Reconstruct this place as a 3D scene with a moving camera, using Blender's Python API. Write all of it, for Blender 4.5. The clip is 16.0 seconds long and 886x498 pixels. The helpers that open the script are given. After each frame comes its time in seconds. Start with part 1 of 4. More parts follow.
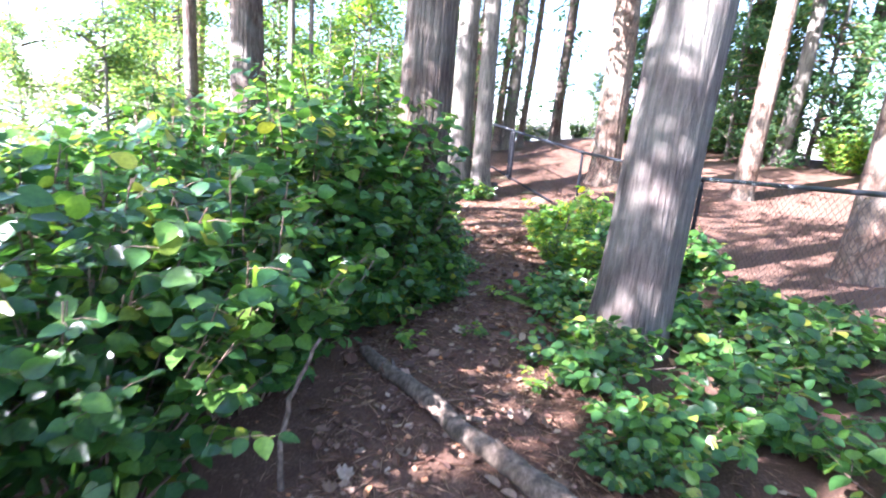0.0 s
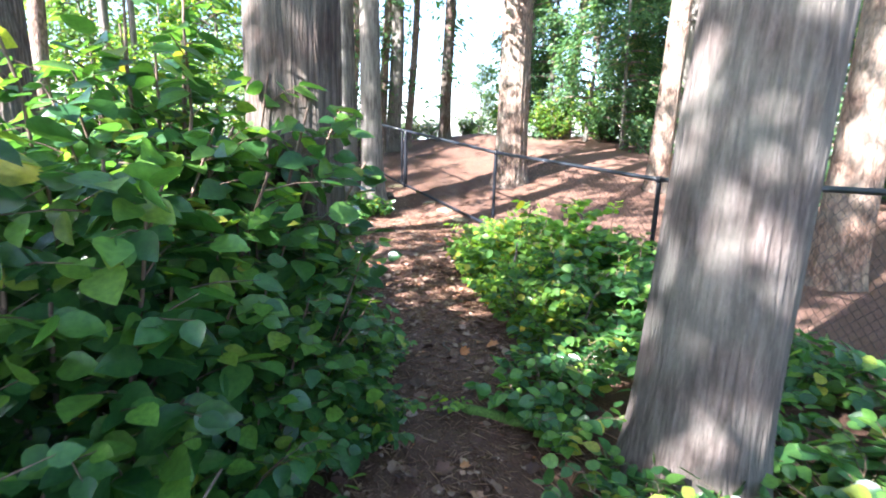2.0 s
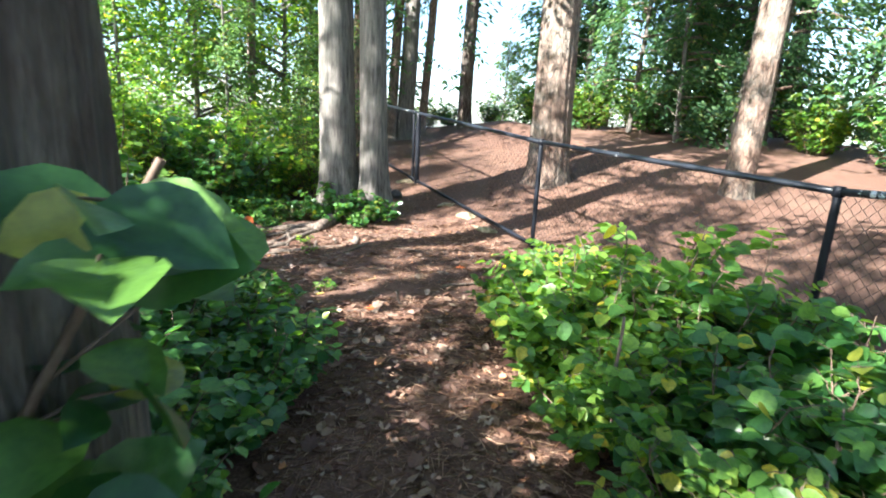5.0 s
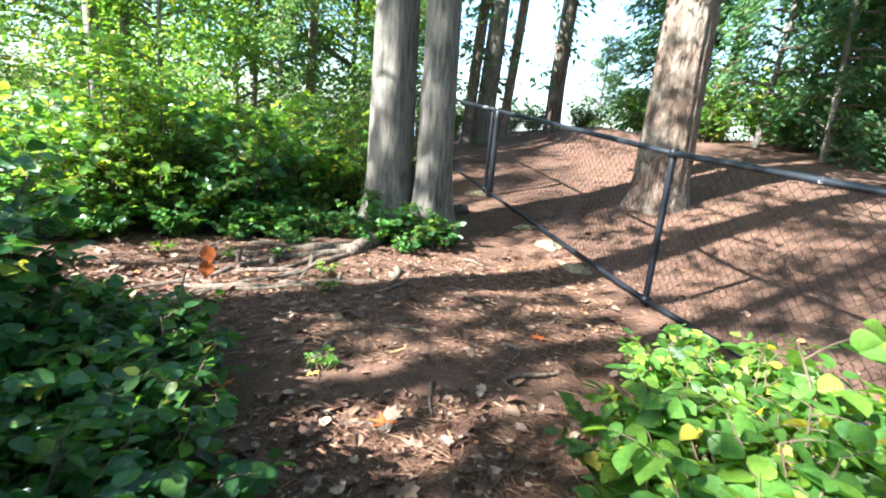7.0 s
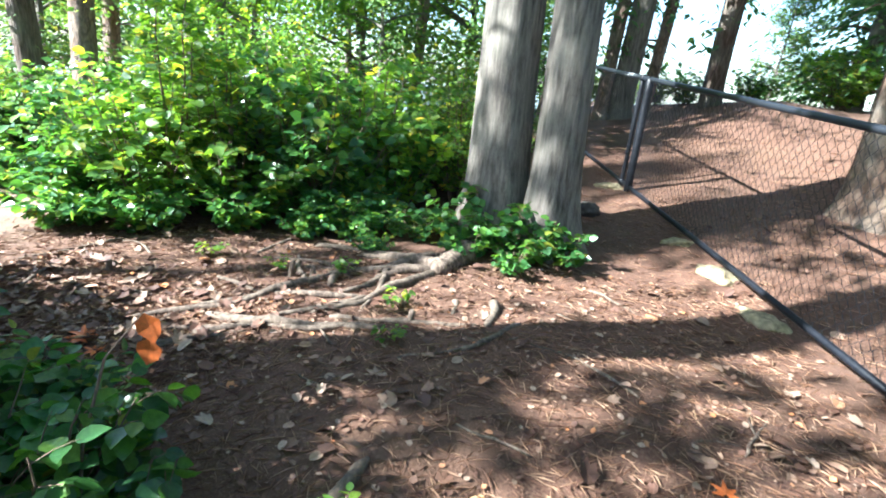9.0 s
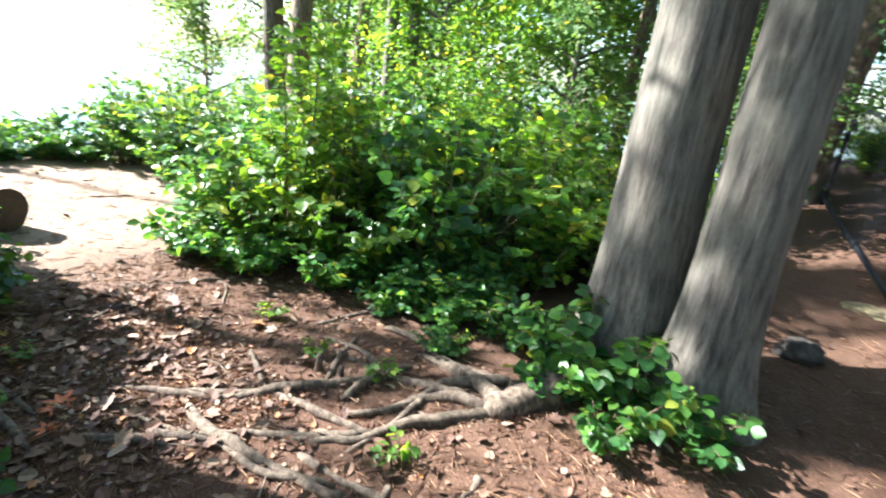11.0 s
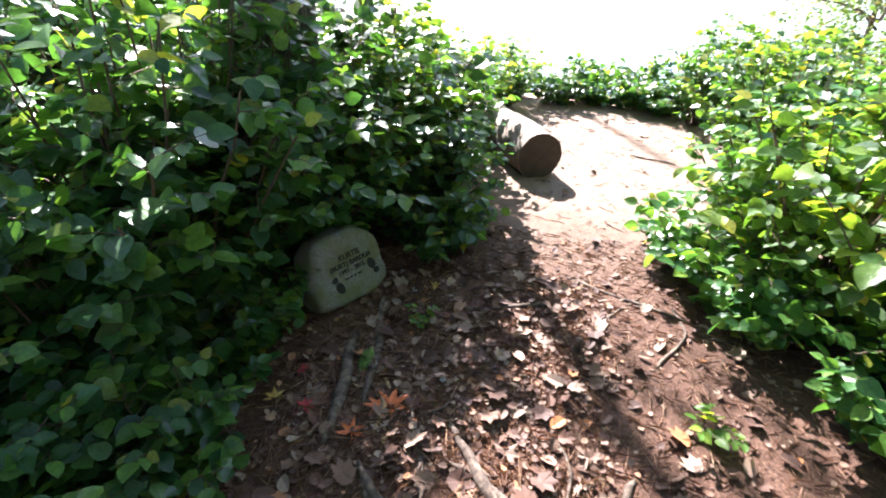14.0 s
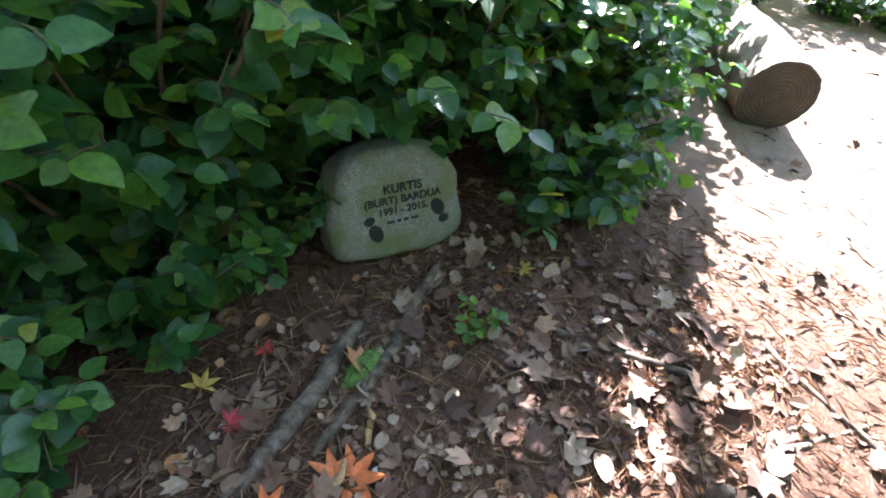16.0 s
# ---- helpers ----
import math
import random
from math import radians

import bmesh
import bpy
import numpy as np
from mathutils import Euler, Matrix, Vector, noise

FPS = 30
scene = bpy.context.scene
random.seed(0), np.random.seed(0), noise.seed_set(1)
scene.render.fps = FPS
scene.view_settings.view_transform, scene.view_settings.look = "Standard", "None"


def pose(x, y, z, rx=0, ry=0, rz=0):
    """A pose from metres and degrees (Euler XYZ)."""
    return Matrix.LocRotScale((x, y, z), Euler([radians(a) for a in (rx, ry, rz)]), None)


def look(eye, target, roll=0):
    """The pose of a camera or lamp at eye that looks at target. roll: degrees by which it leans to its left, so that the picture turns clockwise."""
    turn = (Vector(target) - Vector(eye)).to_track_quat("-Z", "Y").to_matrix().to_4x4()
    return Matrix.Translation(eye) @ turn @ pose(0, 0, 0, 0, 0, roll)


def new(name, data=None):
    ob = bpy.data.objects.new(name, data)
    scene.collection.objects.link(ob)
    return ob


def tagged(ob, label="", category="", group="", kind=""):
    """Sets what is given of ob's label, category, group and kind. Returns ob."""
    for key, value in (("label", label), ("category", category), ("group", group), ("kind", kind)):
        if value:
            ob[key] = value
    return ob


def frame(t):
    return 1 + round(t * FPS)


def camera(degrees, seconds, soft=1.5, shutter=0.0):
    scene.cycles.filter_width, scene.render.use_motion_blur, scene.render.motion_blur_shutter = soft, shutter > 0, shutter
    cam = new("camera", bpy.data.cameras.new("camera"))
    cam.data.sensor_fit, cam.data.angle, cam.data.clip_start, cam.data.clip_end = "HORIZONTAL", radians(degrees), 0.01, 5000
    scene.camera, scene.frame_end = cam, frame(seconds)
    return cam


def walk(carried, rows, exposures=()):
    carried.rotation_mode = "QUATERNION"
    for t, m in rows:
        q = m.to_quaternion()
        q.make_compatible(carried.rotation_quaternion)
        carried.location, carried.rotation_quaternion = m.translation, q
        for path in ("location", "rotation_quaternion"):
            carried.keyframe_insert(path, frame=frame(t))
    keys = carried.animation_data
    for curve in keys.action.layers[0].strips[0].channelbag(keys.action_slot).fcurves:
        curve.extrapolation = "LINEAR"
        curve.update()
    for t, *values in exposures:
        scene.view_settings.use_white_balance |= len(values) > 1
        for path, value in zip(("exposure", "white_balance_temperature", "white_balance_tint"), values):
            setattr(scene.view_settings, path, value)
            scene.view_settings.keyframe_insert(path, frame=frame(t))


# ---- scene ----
import functools
cam = camera(82.3, 16.0, soft=1.9, shutter=0.25)
EXPOSURES = [(0, 3.95, 5500, 28), (1.5, 3.78, 5600, 20), (2.5, 3.65, 5700, 15), (3.5, 3.4, 5750, 13), (7, 3.12, 5650, 6), (8.5, 3.12, 5400, 5), (11, 2.92, 5750, 7), (12.5, 2.82, 5950, 13), (13.5, 2.9, 5900, 20), (14.5, 3.0, 5850, 20), (15.3, 3.12, 5800, 19), (16, 3.9, 5600, 17)]
PATH = [
    (0, (0.024, -0.14, 1.492), (0.049, 1.807, 1.034), 4.7),
    (0.5, (-0.067, 0.342, 1.524), (0.17, 2.292, 1.152), 5.1),
    (1, (-0.065, 0.83, 1.521), (0.328, 2.759, 1.169), 4.5),
    (1.5, (-0.053, 1.34, 1.567), (0.393, 3.251, 1.178), 2.7),
    (2, (-0.06, 1.875, 1.521), (0.401, 3.771, 1.084), 1.7),
    (2.5, (-0.089, 2.232, 1.652), (0.353, 4.129, 1.197), 1.9),
    (3, (0.113, 2.499, 1.666), (0.419, 4.423, 1.209), 2.5),
    (3.5, (0.315, 2.774, 1.7), (0.511, 4.712, 1.246), 0.3),
    (3.7, (0.313, 2.931, 1.653), (0.539, 4.867, 1.203), 0.4),
    (5.8, (0.392, 4.725, 1.399), (0.839, 6.612, 0.911), 3.7),
    (6, (0.421, 4.899, 1.409), (0.825, 6.802, 0.945), 4.5),
    (6.5, (0.565, 5.297, 1.348), (0.785, 7.232, 0.892), 5.1),
    (7, (0.675, 5.707, 1.34), (0.802, 7.645, 0.863), 5.3),
    (7.5, (0.714, 6.2, 1.28), (0.851, 8.121, 0.738), 3.9),
    (8, (0.664, 6.618, 1.294), (0.722, 8.536, 0.73), 4.0),
    (8.5, (0.718, 6.887, 1.338), (0.546, 8.79, 0.747), 4.5),
    (8.7, (0.676, 6.968, 1.339), (0.442, 8.859, 0.731), 4.8),
    (10.8, (1.161, 8.274, 1.752), (0.176, 9.881, 1.085), 9.0),
    (11, (1.183, 8.482, 1.701), (0.038, 9.985, 1.044), 7.2),
    (11.5, (1.075, 8.685, 1.687), (-0.33, 9.927, 0.993), 6.7),
    (12, (1.008, 8.91, 1.644), (-0.622, 9.821, 0.93), 5.0),
    (12.5, (0.744, 9.072, 1.607), (-1.025, 9.66, 0.882), 3.4),
    (13, (0.451, 9.246, 1.551), (-1.368, 9.445, 0.743), 2.7),
    (13.5, (0.251, 9.458, 1.572), (-1.523, 9.288, 0.663), 1.6),
    (14, (-0.015, 9.493, 1.514), (-1.728, 9.145, 0.542), 2.4),
    (14.5, (-0.326, 9.427, 1.492), (-1.994, 8.988, 0.479), 3.7),
    (15, (-0.567, 9.434, 1.426), (-2.141, 8.858, 0.335), 4.9),
    (15.5, (-0.845, 9.415, 1.33), (-2.259, 8.739, 0.086), 7.4),
    (16, (-1.069, 9.338, 1.222), (-2.327, 8.649, -0.172), 10.6),
]
walk(cam, [(t, look(eye, target, roll)) for t, eye, target, roll in PATH], exposures=EXPOSURES)

# ---- daylight ----
SUN_AZ, SUN_EL = 206.0, 36.0  # degrees: the side the sun stands on, counted from +x towards +y, and its height
world = bpy.data.worlds.new("sky")
scene.world = world
world.use_nodes = True
wn = world.node_tree
sky = wn.nodes.new("ShaderNodeTexSky")
sky.sky_type, sky.sun_disc = "NISHITA", False
sky.sun_elevation, sky.sun_rotation = radians(SUN_EL), radians(90 - SUN_AZ)
sky.air_density, sky.dust_density = 1.0, 1.2
wn.nodes["Background"].inputs[1].default_value = 0.065
wn.links.new(sky.outputs[0], wn.nodes["Background"].inputs[0])
sun = new("sun", bpy.data.lights.new("sun", "SUN"))
sun.data.energy, sun.data.angle, sun.data.color = 5.0, radians(0.5), (1.0, 0.94, 0.84)
to_sun = Vector((math.cos(radians(SUN_AZ)) * math.cos(radians(SUN_EL)), math.sin(radians(SUN_AZ)) * math.cos(radians(SUN_EL)), math.sin(radians(SUN_EL))))
sun.matrix_world = look(tuple(to_sun * 40), (0, 0, 0))


# ---- materials ----
def material(name):
    m = bpy.data.materials.new(name)
    m.use_nodes = True
    t = m.node_tree
    return m, t, t.nodes["Principled BSDF"]


def node(t, kind, **inputs):
    n = t.nodes.new(kind)
    for key, value in inputs.items():
        n.inputs[key.replace("_", " ")].default_value = value
    return n


def coords(t, scale=(1, 1, 1)):
    c, m = t.nodes.new("ShaderNodeTexCoord"), t.nodes.new("ShaderNodeMapping")
    m.inputs["Scale"].default_value = scale
    t.links.new(c.outputs["Object"], m.inputs["Vector"])
    return m.outputs["Vector"]


def noise_tex(t, vec, scale, detail=6, rough=0.6):
    n = node(t, "ShaderNodeTexNoise", Scale=scale, Detail=detail, Roughness=rough)
    if vec is not None:
        t.links.new(vec, n.inputs["Vector"])
    return n.outputs["Fac"]


def ramp(t, fac, *stops):
    r = t.nodes.new("ShaderNodeValToRGB")
    while len(r.color_ramp.elements) < len(stops):
        r.color_ramp.elements.new(0.5)
    for e, (p, c) in zip(r.color_ramp.elements, stops):
        e.position, e.color = p, (*c, 1)
    t.links.new(fac, r.inputs["Fac"])
    return r.outputs["Color"]


def mix(t, fac, a, b, mode="MIX"):
    m = t.nodes.new("ShaderNodeMix")
    m.data_type, m.blend_type = "RGBA", mode
    for value, slot in ((fac, 0), (a, 6), (b, 7)):
        if isinstance(value, bpy.types.NodeSocket):
            t.links.new(value, m.inputs[slot])
        else:
            m.inputs[slot].default_value = value if slot == 0 else (*value, 1)
    return m.outputs[2]


def bump(t, b, height, strength, distance):
    n = node(t, "ShaderNodeBump", Strength=strength, Distance=distance)
    t.links.new(height, n.inputs["Height"])
    t.links.new(n.outputs["Normal"], b.inputs["Normal"])


def leaf_material(name, dark, mid, light, glow, gloss=0.42, through_light=0.38, shine=0.4):
    """A green blade: hue varies from leaf to leaf and from plant to plant, and light comes through it."""
    m, t, b = material(name)
    geo, info = t.nodes.new("ShaderNodeNewGeometry"), t.nodes.new("ShaderNodeObjectInfo")
    col = ramp(t, geo.outputs["Random Per Island"], (0.0, dark), (0.55, mid), (0.93, light), (1.0, (light[0] * 2.2, light[1] * 1.15, light[2])))
    hue = node(t, "ShaderNodeHueSaturation")
    mr = node(t, "ShaderNodeMapRange", To_Min=0.75, To_Max=1.2)
    t.links.new(info.outputs["Random"], mr.inputs["Value"])
    t.links.new(mr.outputs[0], hue.inputs["Value"])
    t.links.new(col, hue.inputs["Color"])
    vein = ramp(t, noise_tex(t, coords(t), 60, 3), (0.3, (0.55, 0.6, 0.6)), (0.7, (1.2, 1.15, 1.1)))
    col = mix(t, 0.75, hue.outputs["Color"], vein, "MULTIPLY")
    t.links.new(col, b.inputs["Base Color"])
    b.inputs["Roughness"].default_value = gloss
    b.inputs["Specular IOR Level"].default_value = shine
    bump(t, b, noise_tex(t, coords(t), 45, 3), 0.35, 0.006)
    tr = t.nodes.new("ShaderNodeBsdfTranslucent")
    tint = mix(t, 1.0, col, glow, "MULTIPLY")
    t.links.new(tint, tr.inputs["Color"])
    ms = t.nodes.new("ShaderNodeMixShader")
    ms.inputs[0].default_value = through_light
    t.links.new(b.outputs[0], ms.inputs[1])
    t.links.new(tr.outputs[0], ms.inputs[2])
    t.links.new(ms.outputs[0], t.nodes["Material Output"].inputs["Surface"])
    return m


def bark_material(name, dark, mid, light, stretch=0.12, scale=26, depth=0.02, plates=0.0, lichen=(0.20, 0.21, 0.17)):
    m, t, b = material(name)
    v = coords(t, (1, 1, stretch))
    strips, patches, grain = noise_tex(t, v, scale, 5, 0.65), noise_tex(t, coords(t), 2.2, 4), noise_tex(t, coords(t, (1, 1, 0.3)), 130, 3)
    if plates:
        warp = t.nodes.new("ShaderNodeVectorMath")
        warp.operation = "MULTIPLY_ADD"
        shake = node(t, "ShaderNodeTexNoise", Scale=9.0, Detail=3.0)
        t.links.new(v, shake.inputs["Vector"])
        t.links.new(shake.outputs["Color"], warp.inputs[0])
        warp.inputs[1].default_value = (0.10, 0.10, 0.10)
        t.links.new(v, warp.inputs[2])
        cell = node(t, "ShaderNodeTexVoronoi", Scale=plates)
        cell.feature = "DISTANCE_TO_EDGE"
        t.links.new(warp.outputs[0], cell.inputs["Vector"])
        gaps = ramp(t, cell.outputs["Distance"], (0.0, (0, 0, 0)), (0.16, (1, 1, 1)))
        strips = mix(t, 0.55, ramp(t, strips, (0.3, (0.1, 0.1, 0.1)), (0.7, (1, 1, 1))), gaps, "MULTIPLY")
        col = ramp(t, strips, (0.12, dark), (0.42, mid), (0.85, light))
    else:
        col = ramp(t, strips, (0.36, dark), (0.47, mid), (0.66, light))
    col = mix(t, ramp(t, patches, (0.4, (0, 0, 0)), (0.7, (0.5, 0.5, 0.5))), col, lichen)
    col = mix(t, 0.5, col, ramp(t, grain, (0.3, (0.6, 0.6, 0.6)), (0.7, (1.2, 1.2, 1.2))), "MULTIPLY")
    t.links.new(col, b.inputs["Base Color"])
    b.inputs["Roughness"].default_value = 0.92
    bump(t, b, strips, 0.9, depth)
    return m


def plain(name, colour, rough, metal=0.0, grain=40, depth=0.002, spread=0.35):
    m, t, b = material(name)
    n = noise_tex(t, coords(t), grain, 5)
    lo, hi = [c * (1 - spread) for c in colour], [c * (1 + spread) for c in colour]
    big = ramp(t, noise_tex(t, coords(t), grain * 0.12, 4), (0.3, (0.75, 0.75, 0.75)), (0.7, (1.15, 1.15, 1.15)))
    t.links.new(mix(t, 1.0, ramp(t, n, (0.3, lo), (0.7, hi)), big, "MULTIPLY"), b.inputs["Base Color"])
    b.inputs["Roughness"].default_value, b.inputs["Metallic"].default_value = rough, metal
    bump(t, b, n, 0.5, depth)
    return m


SALAL = leaf_material("salal_leaf", (0.024, 0.078, 0.025), (0.054, 0.145, 0.037), (0.125, 0.25, 0.042), (2.5, 2.3, 0.8), 0.33, 0.36, 0.5)
BRIGHT = leaf_material("thin_or_sunlit_leaf", (0.055, 0.135, 0.03), (0.105, 0.215, 0.04), (0.21, 0.33, 0.048), (2.7, 2.4, 0.7), 0.42, 0.48)
CROWN = leaf_material("tree_leaf", (0.05, 0.105, 0.037), (0.09, 0.17, 0.053), (0.15, 0.245, 0.07), (2.5, 2.3, 1.0), 0.5, 0.45)
NEEDLE = leaf_material("conifer_spray", (0.038, 0.09, 0.043), (0.068, 0.145, 0.058), (0.125, 0.215, 0.075), (2.2, 2.2, 1.1), 0.55, 0.42)
CEDAR_BARK = bark_material("cedar_bark", (0.028, 0.014, 0.009), (0.085, 0.049, 0.034), (0.19, 0.138, 0.107), 0.10, 34, 0.03, 21)
WEATHERED_BARK = bark_material("weathered_cedar_bark", (0.045, 0.033, 0.026), (0.10, 0.077, 0.064), (0.165, 0.135, 0.117), 0.09, 40, 0.018, 20)
GREY_BARK = bark_material("grey_bark", (0.045, 0.036, 0.029), (0.105, 0.088, 0.072), (0.19, 0.166, 0.14), 0.12, 30, 0.010, 0.0, (0.19, 0.18, 0.14))
FIR_BARK = bark_material("fir_bark", (0.055, 0.032, 0.022), (0.16, 0.098, 0.066), (0.28, 0.185, 0.13), 0.4, 20, 0.03, 11)
STEM = plain("stem_bark", (0.13, 0.085, 0.055), 0.8, grain=60)
ROOT = bark_material("root_bark", (0.040, 0.026, 0.018), (0.10, 0.069, 0.049), (0.215, 0.163, 0.12), 0.5, 30, 0.006, 0.0, (0.075, 0.062, 0.04))
VINYL = plain("black_vinyl", (0.007, 0.008, 0.011), 0.45, grain=30, depth=0.0008)
VINYL.node_tree.nodes["Principled BSDF"].inputs["Specular IOR Level"].default_value = 0.25


# ---- ground ----
def fence_x(y):
    y = np.asarray(y, float)
    return np.interp(y, (-5.0, 6.7, 9.56, 20.0), (3.85, 3.5, 2.62, 0.26))


def smooth(v):
    v = np.clip(v, 0, 1)
    return v * v * (3 - 2 * v)


def height(x, y):
    """The lie of the land: a level path, a bank behind the fence, a rise to the sunlit track, and slopes that fall away far off."""
    x, y = np.asarray(x, float), np.asarray(y, float)
    h = 0.09 * np.clip(y - 10.2, 0, 9) * smooth((x + 1.5) / 2)
    s = x - fence_x(np.clip(y, -5, 20))
    rise = smooth((y - 9.0) / 5.0)
    h = h + 0.06 * smooth((s + 0.5) / 0.5) + (0.075 + 0.075 * rise) * np.clip(s, 0, 4.2) + (0.02 + 0.03 * rise) * np.clip(s - 4.2, 0, 8)
    h = h - 0.17 * smooth((s + 0.9) / 0.9) * np.exp(-((y - 6.7) / 1.6) ** 2)
    h = h - 0.04 * smooth((-0.5 - x) / 1.5) - 0.35 * np.clip(-8.0 - x, 0, 30)
    far = np.hypot(x - 0.5, y - 8.0)
    low = -9.5
    h = h - 0.22 * np.clip(far - 13.5, 0, 40) * smooth((far - 13.0) / 3)
    h = h + 0.30 * np.exp(-((x - 4.7) ** 2 + (y - 17.6) ** 2) / 1.1)
    h = h + 0.035 * np.sin(1.3 * x + 0.7 * y) * np.sin(0.9 * y - 0.5 * x) + 0.012 * np.sin(4.1 * x + 1.0) * np.sin(3.7 * y)
    return np.maximum(h, low)


def ground_z(x, y):
    return float(height(x, y))


def mesh_of(name, verts, faces, mats, shade_smooth=True, slots=None):
    me = bpy.data.meshes.new(name)
    me.from_pydata([tuple(v) for v in np.asarray(verts, float).tolist()], [], faces)
    for m in mats if isinstance(mats, (list, tuple)) else [mats]:
        me.materials.append(m)
    if slots is not None:
        me.polygons.foreach_set("material_index", slots)
    me.polygons.foreach_set("use_smooth", [shade_smooth] * len(me.polygons))
    me.update()
    return me


def piece(name, mesh, parent=None, label=""):
    ob = new(name, mesh)
    ob.parent = parent
    return tagged(ob, label)


def thing(name, x, y, z, label, category, group="", kind="", turn=0.0, scale=1.0):
    ob = new(name)
    ob.empty_display_size = 0.2
    ob.matrix_basis = pose(x, y, z, 0, 0, turn) @ Matrix.Scale(scale, 4)
    return tagged(ob, label, category, group, kind)


def axis_steps(lo, hi, step, reach):
    mid = np.arange(lo, hi + 1e-6, step)
    out, d, p = [], step, 0.0
    while p < reach:
        d *= 1.28
        p += d
        out.append(p)
    out = np.array(out)
    return np.concatenate([(lo - out)[::-1], mid, hi + out])


def build_ground():
    xs, ys = axis_steps(-5.2, 4.2, 0.075, 900), axis_steps(0.8, 13.5, 0.075, 900)
    gx, gy = np.meshgrid(xs, ys)
    gz = height(gx, gy)
    rng = np.random.RandomState(4)
    near = (gx > -5.2) & (gx < 4.2) & (gy > 0.8) & (gy < 13.5)
    lump = rng.rand(*gz.shape)
    gz = gz + near * (lump - 0.5) * 0.016
    n, m = len(xs), len(ys)
    verts = np.stack([gx.ravel(), gy.ravel(), gz.ravel()], 1)
    idx = np.arange(n * m).reshape(m, n)
    faces = np.stack([idx[:-1, :-1], idx[:-1, 1:], idx[1:, 1:], idx[1:, :-1]], -1).reshape(-1, 4).tolist()
    return tagged(new("ground", mesh_of("ground", verts, faces, SOIL)), "reddish-brown forest soil strewn with needles and dry leaves", "ground", kind="structure")


def soil_material():
    m, t, b = material("forest_soil")
    v = coords(t)
    big, mid, fine = noise_tex(t, v, 0.9, 4), noise_tex(t, v, 9, 6, 0.7), noise_tex(t, v, 75, 6, 0.75)
    col = ramp(t, fine, (0.30, (0.016, 0.008, 0.0055)), (0.5, (0.098, 0.045, 0.024)), (0.72, (0.26, 0.165, 0.112)))
    col = mix(t, ramp(t, mid, (0.42, (0, 0, 0)), (0.62, (0.75, 0.75, 0.75))), col, (0.076, 0.033, 0.018))
    col = mix(t, ramp(t, big, (0.5, (0, 0, 0)), (0.72, (0.55, 0.55, 0.55))), col, (0.14, 0.078, 0.046))
    # the open track: dry soil, lightened further to paint the sun on it
    parts = t.nodes.new("ShaderNodeSeparateXYZ")
    t.links.new(v, parts.inputs[0])
    edge = node(t, "ShaderNodeMapRange", From_Min=-2.6, From_Max=-4.0)
    t.links.new(parts.outputs[0], edge.inputs["Value"])
    paled = mix(t, 1.0, edge.outputs[0], ramp(t, mid, (0.32, (0.35, 0.35, 0.35)), (0.6, (0.9, 0.9, 0.9))), "MULTIPLY")
    col = mix(t, paled, col, (0.29, 0.205, 0.145))
    t.links.new(col, b.inputs["Base Color"])
    b.inputs["Roughness"].default_value = 0.95
    bump(t, b, fine, 0.9, 0.012)
    return m


SOIL = soil_material()
build_ground()


# assumed water, added so that the far view mirrors the bright sky
def build_water():
    m, t, w = material("sea")
    w.inputs["Base Color"].default_value = (0.10, 0.16, 0.19, 1)
    w.inputs["Roughness"].default_value = 0.12
    bump(t, w, noise_tex(t, coords(t, (1, 0.4, 1)), 0.8, 6), 0.6, 0.15)
    s = 1500
    v = [(-s, -s, 0), (s, -s, 0), (s, s, 0), (-s, s, 0)]
    ob = tagged(new("water", mesh_of("water", v, [(0, 1, 2, 3)], m, False)), "glossy water sheet added below the bluff to mirror the bright sky", "water", kind="structure")
    ob.location = (0, 0, -7.0)


build_water()


# ---- shapes of plants ----
def tube(points, radii, sides=8, ridges=None, caps=True):
    """A tube along points; ridges(angle, length, row) scales its radius."""
    pts = np.asarray(points, float)
    n = len(pts)
    d = np.gradient(pts, axis=0)
    d /= np.linalg.norm(d, axis=1)[:, None] + 1e-9
    ref = np.array([0.0, 0.0, 1.0]) if abs(d[:, 2]).mean() < 0.8 else np.array([1.0, 0.0, 0.0])
    u = np.cross(d, ref)
    u /= np.linalg.norm(u, axis=1)[:, None] + 1e-9
    w = np.cross(u, d)
    a = np.linspace(0, 2 * math.pi, sides, endpoint=False)
    r = np.asarray(radii, float)[:, None] * np.ones((n, sides))
    if ridges is not None:
        r = r * ridges(a[None, :], pts[:, 2][:, None])
    v = pts[:, None, :] + r[:, :, None] * (np.cos(a)[None, :, None] * u[:, None, :] + np.sin(a)[None, :, None] * w[:, None, :])
    idx = np.arange(n * sides).reshape(n, sides)
    nxt = np.roll(idx, -1, axis=1)
    faces = np.stack([idx[:-1], idx[1:], nxt[1:], nxt[:-1]], -1).reshape(-1, 4).tolist()
    if caps:
        faces += [idx[0].tolist(), idx[-1][::-1].tolist()]
    return v.reshape(-1, 3), faces


def joined(parts):
    verts, faces, base = [], [], 0
    for v, f in parts:
        verts.append(np.asarray(v))
        faces += [[i + base for i in q] for q in f]
        base += len(v)
    return np.concatenate(verts), faces


